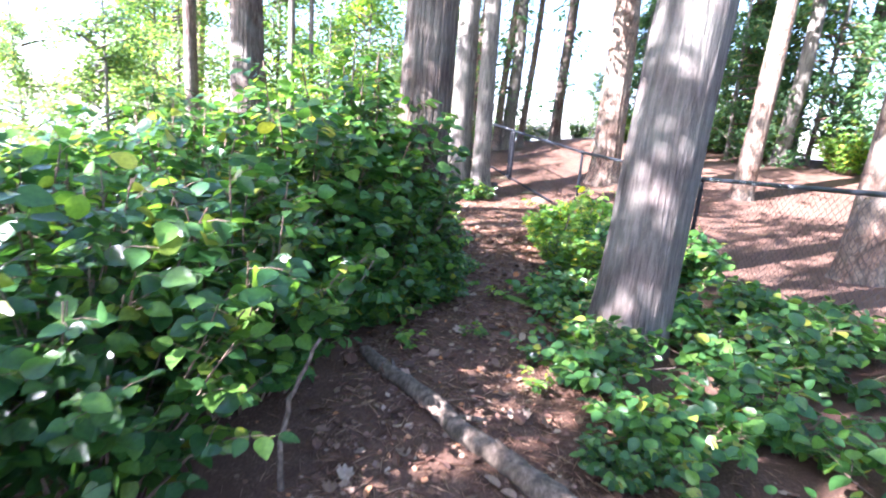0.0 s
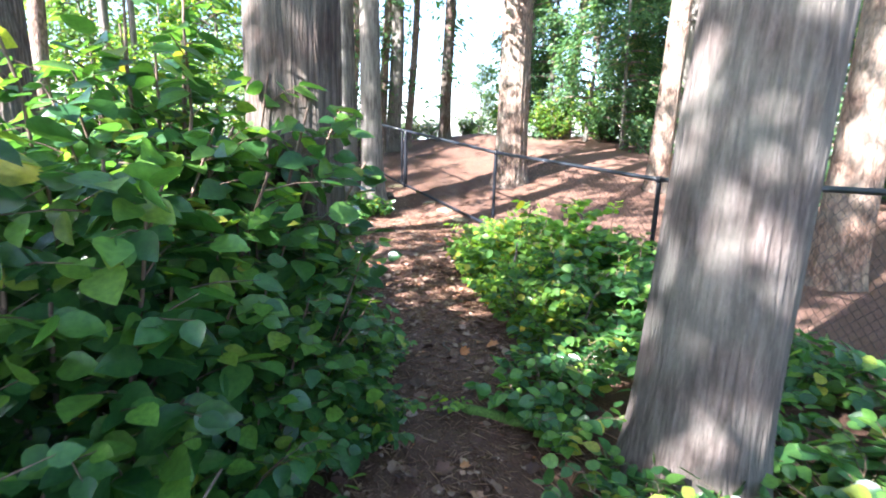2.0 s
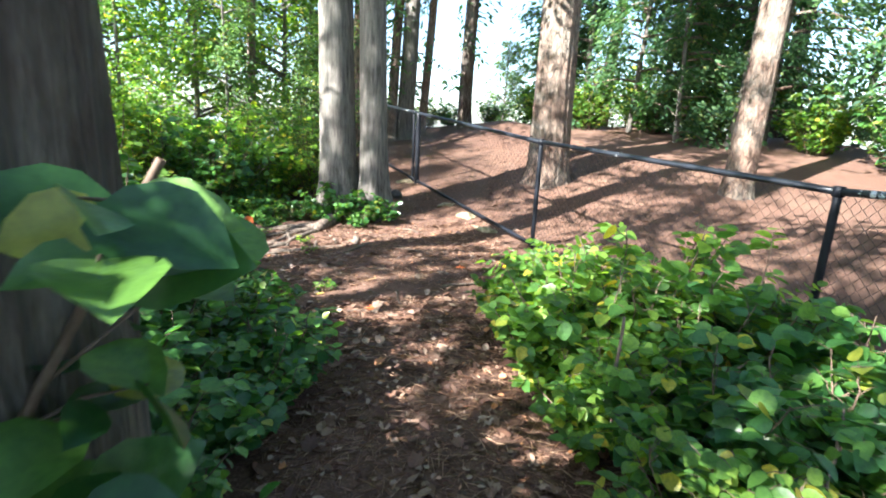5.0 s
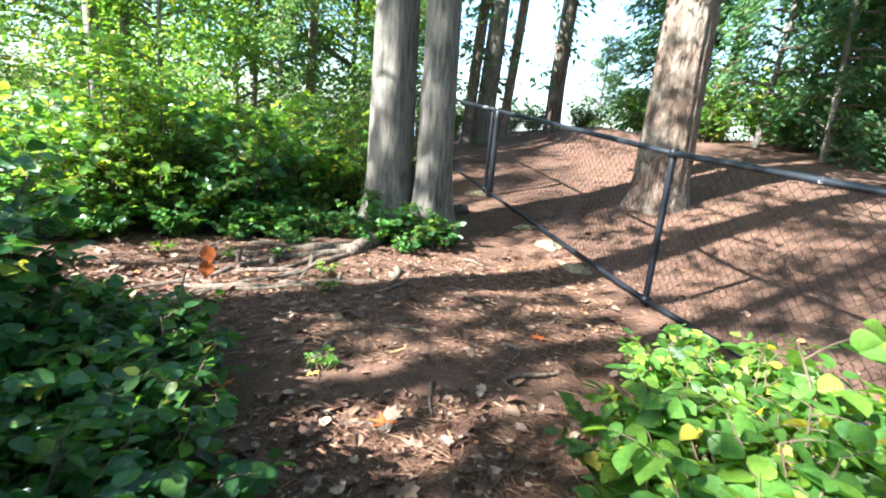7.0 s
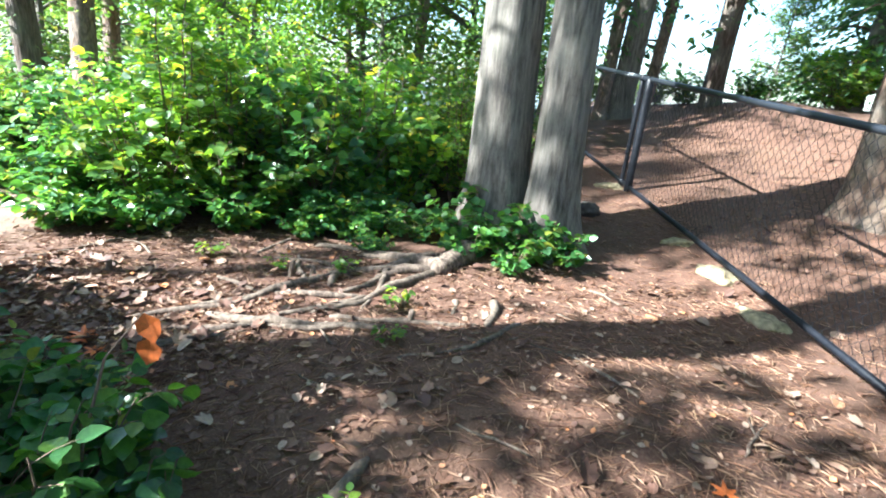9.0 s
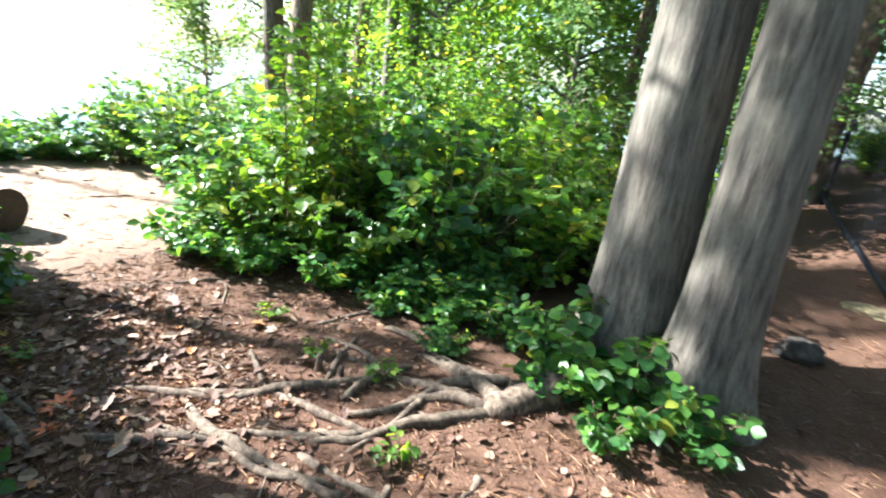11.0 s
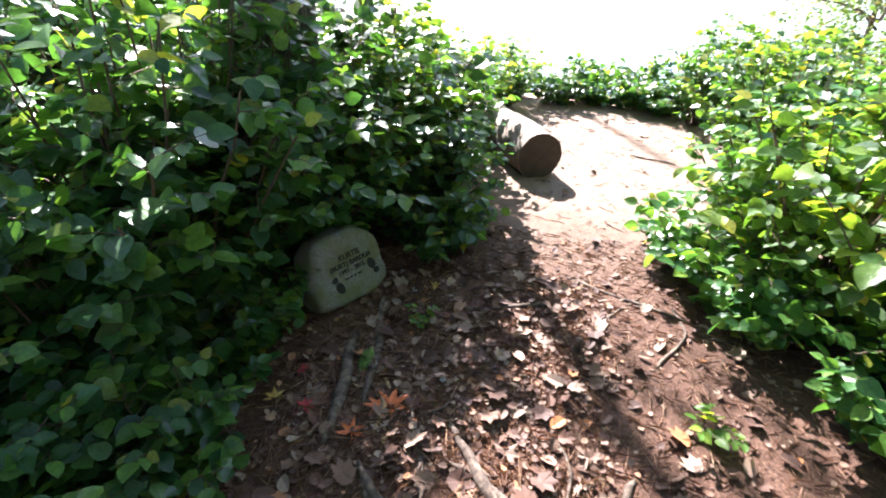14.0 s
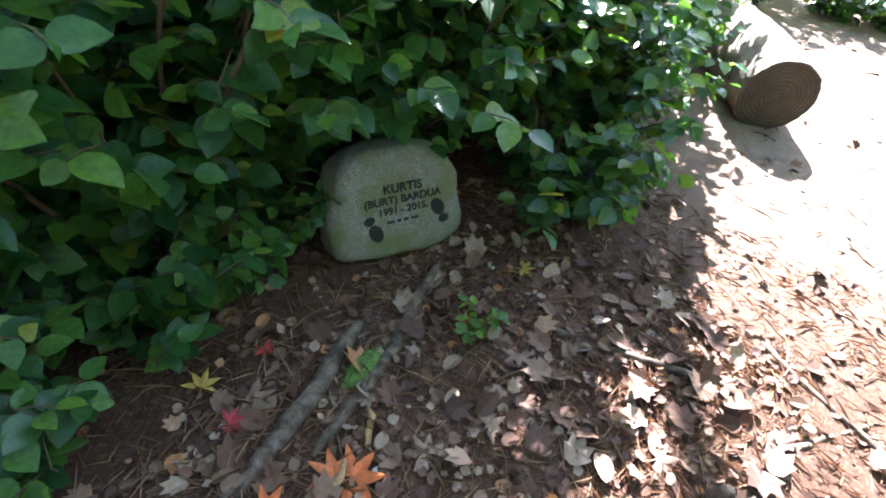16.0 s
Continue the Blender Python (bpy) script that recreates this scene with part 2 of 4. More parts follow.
RIM = ((0.0, 0.0, 0.0), (0.20, 0.07, 0.04), (0.33, 0.27, 0.07), (0.34, 0.50, 0.07), (0.20, 0.78, 0.02))
BLADE = np.array([*RIM, (0, 1, -0.10), *((-x, y, z) for x, y, z in RIM[:0:-1]), (0, 0.45, -0.035)])
BLADE_FACES = [(10, k, (k + 1) % 10) for k in range(10)]
DIAMOND = np.array([[0, 0, 0], [0.28, 0.45, 0.05], [0, 1, -0.06], [-0.28, 0.45, 0.05]])
DIAMOND_FACES = [(0, 1, 2), (0, 2, 3)]
SPRIG = np.array([[0, 0, 0], [0.13, 0.4, 0.0], [0, 1, -0.12], [-0.13, 0.4, 0.0]])


def leaves(pos, along, up, size, shape=BLADE, faces=BLADE_FACES, wide=1.0):
    """One blade at every position: pointing along, its face towards up."""
    pos, along, up, size = (np.asarray(q, float) for q in (pos, along, up, size))
    along = along / (np.linalg.norm(along, axis=1)[:, None] + 1e-9)
    side = np.cross(along, up)
    side /= np.linalg.norm(side, axis=1)[:, None] + 1e-9
    nrm = np.cross(side, along)
    v = pos[:, None, :] + size[:, None, None] * (wide * shape[None, :, 0, None] * side[:, None, :] + shape[None, :, 1, None] * along[:, None, :] + shape[None, :, 2, None] * nrm[:, None, :])
    k = len(shape)
    f = (np.arange(len(pos))[:, None, None] * k + np.array(faces)[None]).reshape(-1, len(faces[0])).tolist()
    return v.reshape(-1, 3), f


def shrub_meshes(seed, tall, wide, canes, twigs, blades, size, leaf_mat, low=0.15, shape=BLADE, faces=BLADE_FACES, blade_wide=1.0):
    """A many-stemmed shrub: canes arch out from the base, twigs leave them, blades sit in two rows on the twigs."""
    rng = np.random.RandomState(seed)
    pos, along, up, wood = [], [], [], []
    for c in range(canes):
        a, out = rng.rand() * 2 * math.pi, wide * (rng.rand() ** 0.6)
        top = tall * (0.55 + 0.5 * rng.rand()) * (1 - 0.35 * (out / wide) ** 2)
        s = np.linspace(0, 1, 6)[:, None]
        tip = np.array([out * math.cos(a), out * math.sin(a), top])
        bow = np.array([math.cos(a), math.sin(a), 0]) * wide * 0.12
        base = np.array([math.cos(a), math.sin(a), 0]) * out * 0.25
        line = base + (tip - base) * s ** np.array([1.25, 1.25, 0.85]) + bow * (s * (1 - s)) + rng.randn(6, 3) * 0.012
        wood.append(tube(line, np.linspace(0.008, 0.003, 6) * (0.7 + tall * 0.4), 4, caps=False))
        for k in range(twigs):
            f = low + (1 - low) * (k + rng.rand()) / twigs
            p = np.array([np.interp(f, s[:, 0], line[:, q]) for q in range(3)])
            b = a + rng.randn() * 1.2
            d = np.array([math.cos(b), math.sin(b), 0.25 + 0.5 * rng.rand() - 0.2 * (f > 0.9)])
            d /= np.linalg.norm(d)
            length = size * blades * 0.30 * (0.7 + 0.6 * rng.rand())
            wood.append(tube([p, p + d * length * 0.5 + [0, 0, 0.01], p + d * length], [0.003, 0.0025, 0.001], 3, caps=False))
            flat = np.cross(d, [0, 0, 1.0])
            flat /= np.linalg.norm(flat) + 1e-9
            for q in range(blades):
                g = (q + 0.5) / blades
                pos.append(p + d * length * g)
                sgn = 1 if q % 2 else -1
                along.append(d * (0.35 + 0.5 * (q == blades - 1)) + flat * sgn * 0.9 * (q < blades - 1) + rng.randn(3) * 0.22 + [0, 0, -0.30])
                up.append(np.array([0, 0, 0.85]) + rng.randn(3) * 0.48 + 0.42 * d)
    n = len(pos)
    v, f = leaves(pos, along, up, size * (0.6 + 0.65 * rng.rand(n)), shape, faces, blade_wide)
    return mesh_of("foliage", v, f, leaf_mat, True), mesh_of("branchwork", *joined(wood), STEM)


def shrub(name, meshes, x, y, scale, turn, label, category="shrub", group="", sink=0.02):
    ob = thing(name, x, y, ground_z(x, y) - sink, label, category, group)
    ob.matrix_basis = pose(x, y, ground_z(x, y) - sink, 0, 0, turn) @ Matrix.Diagonal((scale, scale, scale, 1))
    tagged(piece("foliage", meshes[0], ob), kind="stuff")
    tagged(piece("branchwork", meshes[1], ob), kind="stuff")
    return ob


def bark_ridges(seed, amount, lines=22, twist=0.5, foot=0.30):
    rng = np.random.RandomState(seed)
    ph = rng.rand(8) * 6.28

    def ridges(a, z):
        r = 0.5 * np.sin(lines * a + 1.4 * np.sin(2.1 * z + ph[0]) + ph[1] + twist * z) + 0.35 * np.sin((lines * 1.7 // 1) * a + 1.2 * np.sin(3.3 * z + ph[2]) + ph[3])
        slow = 0.55 * np.sin(3 * a + ph[4] + 0.3 * z) + 0.4 * np.sin(5 * a + ph[5] - 0.2 * z)
        flare = 1 + foot * np.exp(-np.clip(z + 0.1, 0, 9) / (0.16 + 0.2 * foot)) * (1 + 0.45 * np.sin(5 * a + ph[6]))
        return (1 + amount * r + 0.045 * slow) * flare
    return ridges


def trunk_mesh(seed, radius, tall, bark, lean=(0, 0), amount=0.03, sides=80, lines=22, bend=0.05, near=True, foot=0.30):
    rng = np.random.RandomState(seed)
    if near:
        z = np.concatenate([np.linspace(-0.25, 3.2, 110), np.linspace(3.4, tall, 26)])
    else:
        z = np.concatenate([np.linspace(-0.25, 1.0, 10), np.linspace(1.3, tall, 22)])
    w = rng.rand(2) * 6.28
    pts = np.stack([lean[0] * z + bend * np.sin(0.5 * z + w[0]) - bend * math.sin(w[0]), lean[1] * z + bend * np.sin(0.43 * z + w[1]) - bend * math.sin(w[1]), z], 1)
    rad = radius * (1 - 0.75 * np.clip(z, 0, tall) / tall) ** 0.8
    v, f = tube(pts, rad, sides if near else 20, bark_ridges(seed, amount if near else amount * 0.7, lines, foot=foot))
    return mesh_of("trunk", v, f, bark), pts


def crown_mesh(seed, low, top, wide, boughs, blades, size, leaf_mat, droop=0.3, conifer=True, spread=0.33):
    """Boughs that leave the trunk all round, each hung with many blades in loose clumps, thinning to the tip."""
    rng = np.random.RandomState(seed)
    pos, along, up, wood = [], [], [], []
    for k in range(boughs):
        g = (k + rng.rand()) / boughs
        z0 = low + (top - low) * g
        length = wide * (0.45 + 0.55 * rng.rand()) * ((1 - 0.75 * g) if conifer else (1 - abs(g - 0.4) * 0.9))
        a = rng.rand() * 6.283
        s = np.linspace(0, 1, 5)
        rise = 0.25 * length * s - droop * length * s ** 2 if conifer else 0.55 * length * s - droop * length * s ** 2
        line = np.stack([math.cos(a) * length * s, math.sin(a) * length * s, z0 + rise], 1) + rng.randn(5, 3) * 0.04 * length * s[:, None]
        wood.append(tube(line, np.linspace(0.045, 0.008, 5) * (0.5 + wide / 6), 4, caps=False))
        m = blades
        f = 0.18 + 0.85 * rng.rand(m) ** 0.7
        p = np.stack([np.interp(f, s, line[:, q]) for q in range(3)], 1)
        clump = (rng.rand(m) * 7).astype(int)
        off = rng.randn(7, 3) * length * spread * 0.55 * np.array([1, 1, 0.45 if conifer else 0.8])
        p = p + off[clump] * f[:, None] + rng.randn(m, 3) * size * (0.9 if conifer else 1.3)
        b = a + rng.randn(m) * 0.9
        pos.append(p)
        along.append(np.stack([np.cos(b), np.sin(b), -0.25 - 0.5 * rng.rand(m)], 1))
        up.append(np.array([0, 0, 1.0]) + rng.randn(m, 3) * 0.45)
    pos, along, up = (np.concatenate(q) for q in (pos, along, up))
    v, f = leaves(pos, along, up, size * (0.6 + 0.8 * rng.rand(len(pos))), SPRIG if conifer else DIAMOND, DIAMOND_FACES, 1.6 if conifer else 1.2)
    return mesh_of("crown", v, f, leaf_mat, False), mesh_of("branchwork", *joined(wood), FIR_BARK if conifer else GREY_BARK)


def tree(name, x, y, trunk, crown, label, category="tree", group="", turn=0.0, shift=(0, 0)):
    z = ground_z(x, y)
    ob = thing(name, x, y, z, label, category, group)
    piece("trunk", trunk, ob)
    if crown:
        for part_name, me in zip(("crown", "branchwork"), crown):
            p = piece(part_name, me, ob)
            p.matrix_basis = pose(shift[0], shift[1], 0, 0, 0, turn)
            tagged(p, kind="stuff")
    return ob


# ---- trees beside the path ----
HIGH = [crown_mesh(60 + k, 6.0, 15.0, 2.9, 28, 66, 0.24, NEEDLE) for k in range(3)]
LEAFY = [crown_mesh(70 + k, 5.2, 12.0, 2.8, 22, 150, 0.13, CROWN, 0.35, False) for k in range(2)]
NEAR_TREES = [
    # name, x, y, radius, lean, bark, ridge depth, lines, label
    ("cedar_tree", -0.175, 4.72, 0.252, (0.008, 0.0), CEDAR_BARK, 0.045, 23, "large cedar with shredding red-grey bark among shrubs by the path"),
    ("cedar_tree", 1.57, 3.62, 0.285, (0.05, 0.01), WEATHERED_BARK, 0.026, 19, "grey cedar trunk with sun spots beside low ground cover"),
    ("alder_tree", 0.38, 11.55, 0.26, (-0.01, 0.02), GREY_BARK, 0.007, 9, "smooth grey twin trunk with ivy round its foot"),
    ("alder_tree", 0.88, 11.38, 0.2, (-0.005, 0.01), GREY_BARK, 0.007, 8, "slimmer smooth grey twin trunk with ivy at its foot"),
    ("fir_tree", 3.98, 12.5, 0.35, (0.0, 0.02), FIR_BARK, 0.045, 17, "broad fir with furrowed orange-brown bark behind the fence"),
    ("fir_tree", 6.6, 11.0, 0.215, (0.02, 0.0), FIR_BARK, 0.03, 15, "reddish fir trunk standing on the bank behind the fence"),
    ("fir_tree", 5.4, 6.1, 0.25, (0.01, 0.0), FIR_BARK, 0.04, 16, "brown fir trunk on bare ground behind the fence"),
    ("cedar_tree", -3.0, 7.82, 0.255, (0.0, -0.01), CEDAR_BARK, 0.03, 21, "dark shaded cedar trunk behind the memorial stone"),
]
for k, (name, x, y, r, lean, bark, deep, lines, label) in enumerate(NEAR_TREES):
    me, _ = trunk_mesh(100 + k, r, 15.0, bark, lean, deep, 84, lines, 0.03, foot=0.75 if bark is GREY_BARK else 0.30)
    tree(name, x, y, me, HIGH[k % 3] if bark is not GREY_BARK else LEAFY[k % 2], label, turn=47.0 * k, shift=(lean[0] * 9, lean[1] * 9))

FAR_TRUNKS = [trunk_mesh(140 + k, 0.20, 15.0, b, (ln, 0.0), 0.03, near=False, bend=0.12)[0] for k, (b, ln) in enumerate(((FIR_BARK, 0.02), (GREY_BARK, -0.02), (FIR_BARK, 0.05), (CEDAR_BARK, -0.03)))]


def forest_tree(x, y, k, crown, wide=1.0, label="slim straight fir among others in the wood"):
    ob = tree("forest_tree", x, y, FAR_TRUNKS[k % 4], crown, label, "tree", "trees of the wood", turn=71.0 * k)
    ob.matrix_basis = pose(x, y, ground_z(x, y), 0, 0, 0) @ Matrix.Diagonal((wide, wide, 1.0, 1))
    return ob


# trunks seen beyond the fence against the sky
TUFTS = [crown_mesh(95 + k, 1.3, 6.5, 1.0, 13, 26, 0.22, NEEDLE, 0.35) for k in range(2)]
for k, (x, y, w) in enumerate(((1.8, 18.0, 0.7), (2.15, 18.1, 1.15), (2.65, 18.3, 0.6), (3.95, 18.6, 1.0), (0.75, 16.8, 0.9), (7.2, 20.0, 1.0))):
    ob = forest_tree(x, y, k, HIGH[k % 3], w)
    for part_name, me in zip(("crown", "branchwork"), TUFTS[k % 2]):
        tuft = tagged(piece(part_name, me, ob), kind="stuff")
        tuft.matrix_basis = pose(0, 0, 0, 0, 0, 97.0 * k)
# trunks in the leafy wood beside the sunlit track
for k, (x, y, w) in enumerate(((-4.15, 13.75, 0.5), (-5.1, 12.9, 0.75), (-6.6, 13.6, 0.9), (-1.35, 15.2, 0.45), (-3.6, 13.6, 0.35), (-8.0, 16.5, 0.8))):
    forest_tree(x, y, k + 1, LEAFY[k % 2], w, "slim pale trunk in the leafy wood")
# unseen tall trees placed towards the sun so that their crowns dapple the path
SHADE_CROWNS = [crown_mesh(160 + k, 5.5, 13.5, 3.0, 27, 40, 0.36, NEEDLE, 0.3, True, 0.45) for k in range(3)]
for k, (x, y, w) in enumerate(((-8.6, 3.9, 0.85), (-6.9, 0.1, 0.85), (-9.2, 1.2, 0.8), (-5.4, -4.0, 1.0), (-8.6, -4.6, 1.0), (-6.45, -2.0, 0.8), (-11.8, -2.6, 1.0), (-10.3, -3.6, 0.6))):
    forest_tree(x, y, k, SHADE_CROWNS[k % 3], w, "tall unseen forest tree whose crown dapples the path")
# two slender trees out of view, added only to shade the clearing and thicket
HIGH_CROWN = crown_mesh(166, 8.3, 14.2, 4.6, 22, 42, 0.46, NEEDLE, 0.3, True, 0.45)
forest_tree(-10.5, 5.6, 2, HIGH_CROWN, 0.45, "slender unseen tree added to shade the clearing")
SLOPE_CROWN = crown_mesh(167, 12.9, 14.8, 4.2, 18, 50, 0.46, NEEDLE, 0.3, True, 0.45)
slope_shade_tree = forest_tree(-20.3, 3.2, 3, SLOPE_CROWN, 1.0, "slender very tall unseen tree added to shade the thicket")
slope_shade_tree.matrix_basis = pose(-20.3, 3.2, ground_z(-20.3, 3.2)) @ Matrix.Diagonal((0.4, 0.4, 1.7, 1))
# behind the start of the walk
for k, (x, y, w) in enumerate(((-2.5, -4.5, 1.1), (2.2, -5.0, 1.2), (5.5, -2.5, 1.0), (8.5, 1.0, 1.1), (10.5, 6.5, 1.2), (9.5, 14.5, 1.0), (12.5, 11.0, 1.3), (13, 17, 1.2), (9.0, 20.0, 1.0))):
    forest_tree(x, y, k, HIGH[k % 3], w)

# understorey trees that close the view with leaves down to the ground
LOW_LEAFY = [crown_mesh(80 + k, 0.3, 6.0, 2.3, 34, 260, 0.11, BRIGHT if k == 0 else CROWN, 0.3, False, 0.4) for k in range(3)]
LOW_FIR = [crown_mesh(90 + k, 0.3, 8.0, 2.2, 38, 230, 0.15, NEEDLE, 0.45) for k in range(2)]
SLIM = trunk_mesh(150, 0.07, 7.0, GREY_BARK, (0.02, 0.0), 0.02, near=False)[0]


def low_tree(x, y, k, crown, scale, name, label):
    ob = tree(name, x, y, SLIM, crown, label, "tree", "understorey trees", turn=63.0 * k)
    ob.matrix_basis = pose(x, y, ground_z(x, y) - 0.1, 0, 0, 31.0 * k) @ Matrix.Scale(scale, 4)


for k, (x, y, s) in enumerate(((-2.6, 16.0, 0.9), (-5.4, 16.2, 1.0), (-7.6, 14.6, 0.85), (-0.9, 17.5, 1.0), (-9.8, 17.6, 1.1), (-3.8, 18.8, 1.2), (-7.0, 19.5, 1.3), (-0.2, 20.5, 1.1), (-12.5, 15.5, 0.9), (-11.5, 20.5, 1.3), (-1.6, 14.2, 0.55), (0.2, 15.0, 0.5), (-3.2, 13.6, 0.6), (5.7, 20.5, 0.42), (-3.9, 5.8, 0.42))):
    low_tree(x, y, k, LOW_LEAFY[k % 3], s, "leafy_tree", "young broadleaf tree full of light green leaves")
for k, (x, y, s) in enumerate(((8.2, 17.0, 1.0), (10.5, 14.8, 1.1), (7.4, 20.5, 1.1), (11.5, 18.5, 1.2), (12.0, 12.0, 1.1), (9.8, 10.4, 0.9), (12.5, 8.0, 1.2), (11.0, 4.5, 1.1), (9.0, 22.5, 1.2), (13.5, 15.0, 1.3), (10.0, 1.0, 1.2), (6.5, -2.0, 1.1), (0.6, 23.0, 0.9), (9.5, 17.5, 1.3), (7.9, 19.2, 1.2), (11.2, 16.5, 1.4), (10.8, 9.0, 1.2), (8.4, 15.2, 0.9))):
    low_tree(x, y, k, LOW_FIR[k % 2], s, "young_conifer", "young conifer with drooping dark green sprays")

# ---- shrubs ----
def family(first, count, tall, wide, canes, twigs, blades, size, mats, low, blade_wide=1.0):
    """Shrubs of one kind; the result gives their meshes at a chosen growth in height, with leaves of one size."""
    @functools.lru_cache(maxsize=None)
    def grown(stretch):
        return [shrub_meshes(first + k, tall * stretch, wide, canes, round(twigs * stretch), blades, size, mats[k % len(mats)], low, blade_wide=blade_wide) for k in range(count)]
    return grown


SALALS = family(10, 3, 1.25, 0.75, 34, 8, 6, 0.095, (SALAL,), 0.14, 1.1)
LUSH = family(20, 3, 1.7, 1.0, 36, 8, 6, 0.115, (SALAL, BRIGHT, BRIGHT), 0.08, 1.12)
LOW_SUNLIT = family(35, 2, 0.42, 0.55, 22, 6, 5, 0.085, (BRIGHT,), 0.1, 1.15)
LOWS = family(30, 3, 0.42, 0.55, 22, 5, 5, 0.095, (SALAL,), 0.1, 1.12)
FEATHER = family(40, 2, 1.5, 0.8, 34, 10, 13, 0.05, (BRIGHT,), 0.15)
SALAL_TEXT = "glossy dark green broadleaf shrub beside the forest path"
LUSH_TEXT = "dense bright green thicket shrub in dappled sun"
LOW_TEXT = "low green broadleaf ground cover on the soil"


def scatter(places, meshes, name, label, group, first=0, squash=1.0):
    kinds = meshes(squash)
    for k, (x, y, s) in enumerate(places):
        shrub(name, kinds[(k + first) % len(kinds)], x, y, s, 53.0 * k + 17 * first, label, "shrub", group)


scatter([(-1.2, 1.5, 0.85), (-1.0, 2.3, 1.0), (-1.2, 3.0, 1.0), (-1.55, 2.0, 1.1), (-1.6, 3.1, 1.15), (-0.62, 3.7, 0.9), (-2.3, 2.6, 1.15), (-2.4, 3.9, 1.2), (-2.2, 1.2, 1.2), (-0.75, 5.2, 0.9), (-1.4, 5.6, 1.1), (-0.35, 5.35, 0.6), (-2.2, 5.2, 1.15), (-3.1, 3.0, 1.2), (-3.1, 4.6, 1.2), (-1.6, 0.6, 1.1), (-3.4, 6.0, 1.4)], SALALS, "salal_shrub", SALAL_TEXT, "shrubs along the path")
scatter([(-1.0, 3.7, 1.05), (-0.78, 4.2, 1.12), (-1.5, 4.3, 0.9), (-1.4, 3.3, 0.82), (-1.1, 4.6, 1.0), (-1.9, 3.6, 0.85), (-0.62, 4.45, 1.1), (-0.46, 4.12, 0.62), (-0.33, 3.92, 0.72)], SALALS, "salal_shrub", "tall glossy shrub crowding against the large cedar", "shrubs along the path", 2, 1.6)
scatter([(-0.45, 3.55, 0.8), (-0.3, 4.2, 0.9), (-0.1, 4.22, 0.6), (-0.9, 2.55, 0.8), (0.25, 5.0, 0.45), (-0.5, 3.95, 0.95), (-0.2, 4.25, 0.75), (0.05, 4.2, 0.6), (-0.72, 3.3, 0.9)], LOWS, "salal_shrub", "low glossy shrub at the edge of the path", "shrubs along the path", 0, 1.5)
scatter([(-0.55, 6.2, 0.6), (-0.85, 6.8, 0.65), (-1.3, 6.3, 0.85), (-1.45, 7.2, 0.8), (-1.9, 6.8, 0.95), (-1.3, 7.75, 0.85), (-1.85, 7.6, 1.05), (-2.35, 7.5, 1.1), (-2.5, 8.1, 0.95), (-2.95, 8.3, 0.95), (-3.2, 8.5, 0.8), (-2.9, 7.1, 1.2), (-3.6, 8.2, 1.1), (-2.6, 6.2, 1.2), (-4.5, 8.0, 0.85), (-3.2, 7.0, 1.3)], SALALS, "salal_shrub", "dark green shaded shrub crowding round the memorial stone", "shrubs round the stone", 1)
scatter([(-0.55, 6.0, 0.72), (-0.8, 5.65, 0.85), (-0.8, 6.5, 0.8)], SALALS, "salal_shrub", "dark glossy shrub leaning over the path behind the large cedar", "shrubs along the path", 1, 1.25)
NARROW = family(55, 2, 1.2, 0.40, 20, 8, 6, 0.10, (SALAL,), 0.05, 1.1)
scatter([(-0.2, 4.15, 0.85), (-0.05, 4.15, 0.6), (-0.45, 4.22, 1.15), (0.02, 4.3, 0.68), (-0.6, 3.95, 1.2), (0.08, 4.42, 0.42), (-0.36, 3.8, 0.8), (-0.75, 3.55, 1.15), (-0.55, 4.5, 1.3)], NARROW, "salal_shrub", "glossy shrub growing up against the cedar trunk", "shrubs along the path", 2, 1.3)
scatter([(-3.4, 8.72, 0.7), (-3.9, 8.55, 0.75), (-4.4, 8.4, 0.85), (-4.9, 8.4, 0.9)], SALALS, "salal_shrub", "green shrub with sunlit tips leaning over the log", "shrubs round the stone", 2)
scatter([(-2.6, 8.3, 0.75), (-2.75, 8.0, 0.85), (-2.35, 7.95, 0.92), (-2.0, 7.85, 1.0), (-1.6, 7.9, 0.95), (-3.3, 8.12, 0.95), (-3.65, 8.25, 0.9)], SALALS, "salal_shrub", "tall dark shrub in front of the shaded cedar", "shrubs round the stone", 0, 1.25)
scatter([(-1.45, 8.2, 0.7), (-1.05, 8.1, 0.8), (-1.75, 8.2, 0.6), (-2.75, 8.85, 0.75), (-0.55, 7.4, 0.8), (-0.75, 7.85, 0.8), (-0.3, 6.8, 0.8), (0.0, 6.6, 0.75), (-0.15, 7.15, 0.8), (-0.55, 8.0, 0.8), (-0.9, 8.35, 0.7), (-0.1, 6.15, 0.7), (-2.95, 9.0, 0.45)], LOWS, "salal_shrub", "dark green low shrub in the shade near the stone", "shrubs round the stone", 1, 1.4)
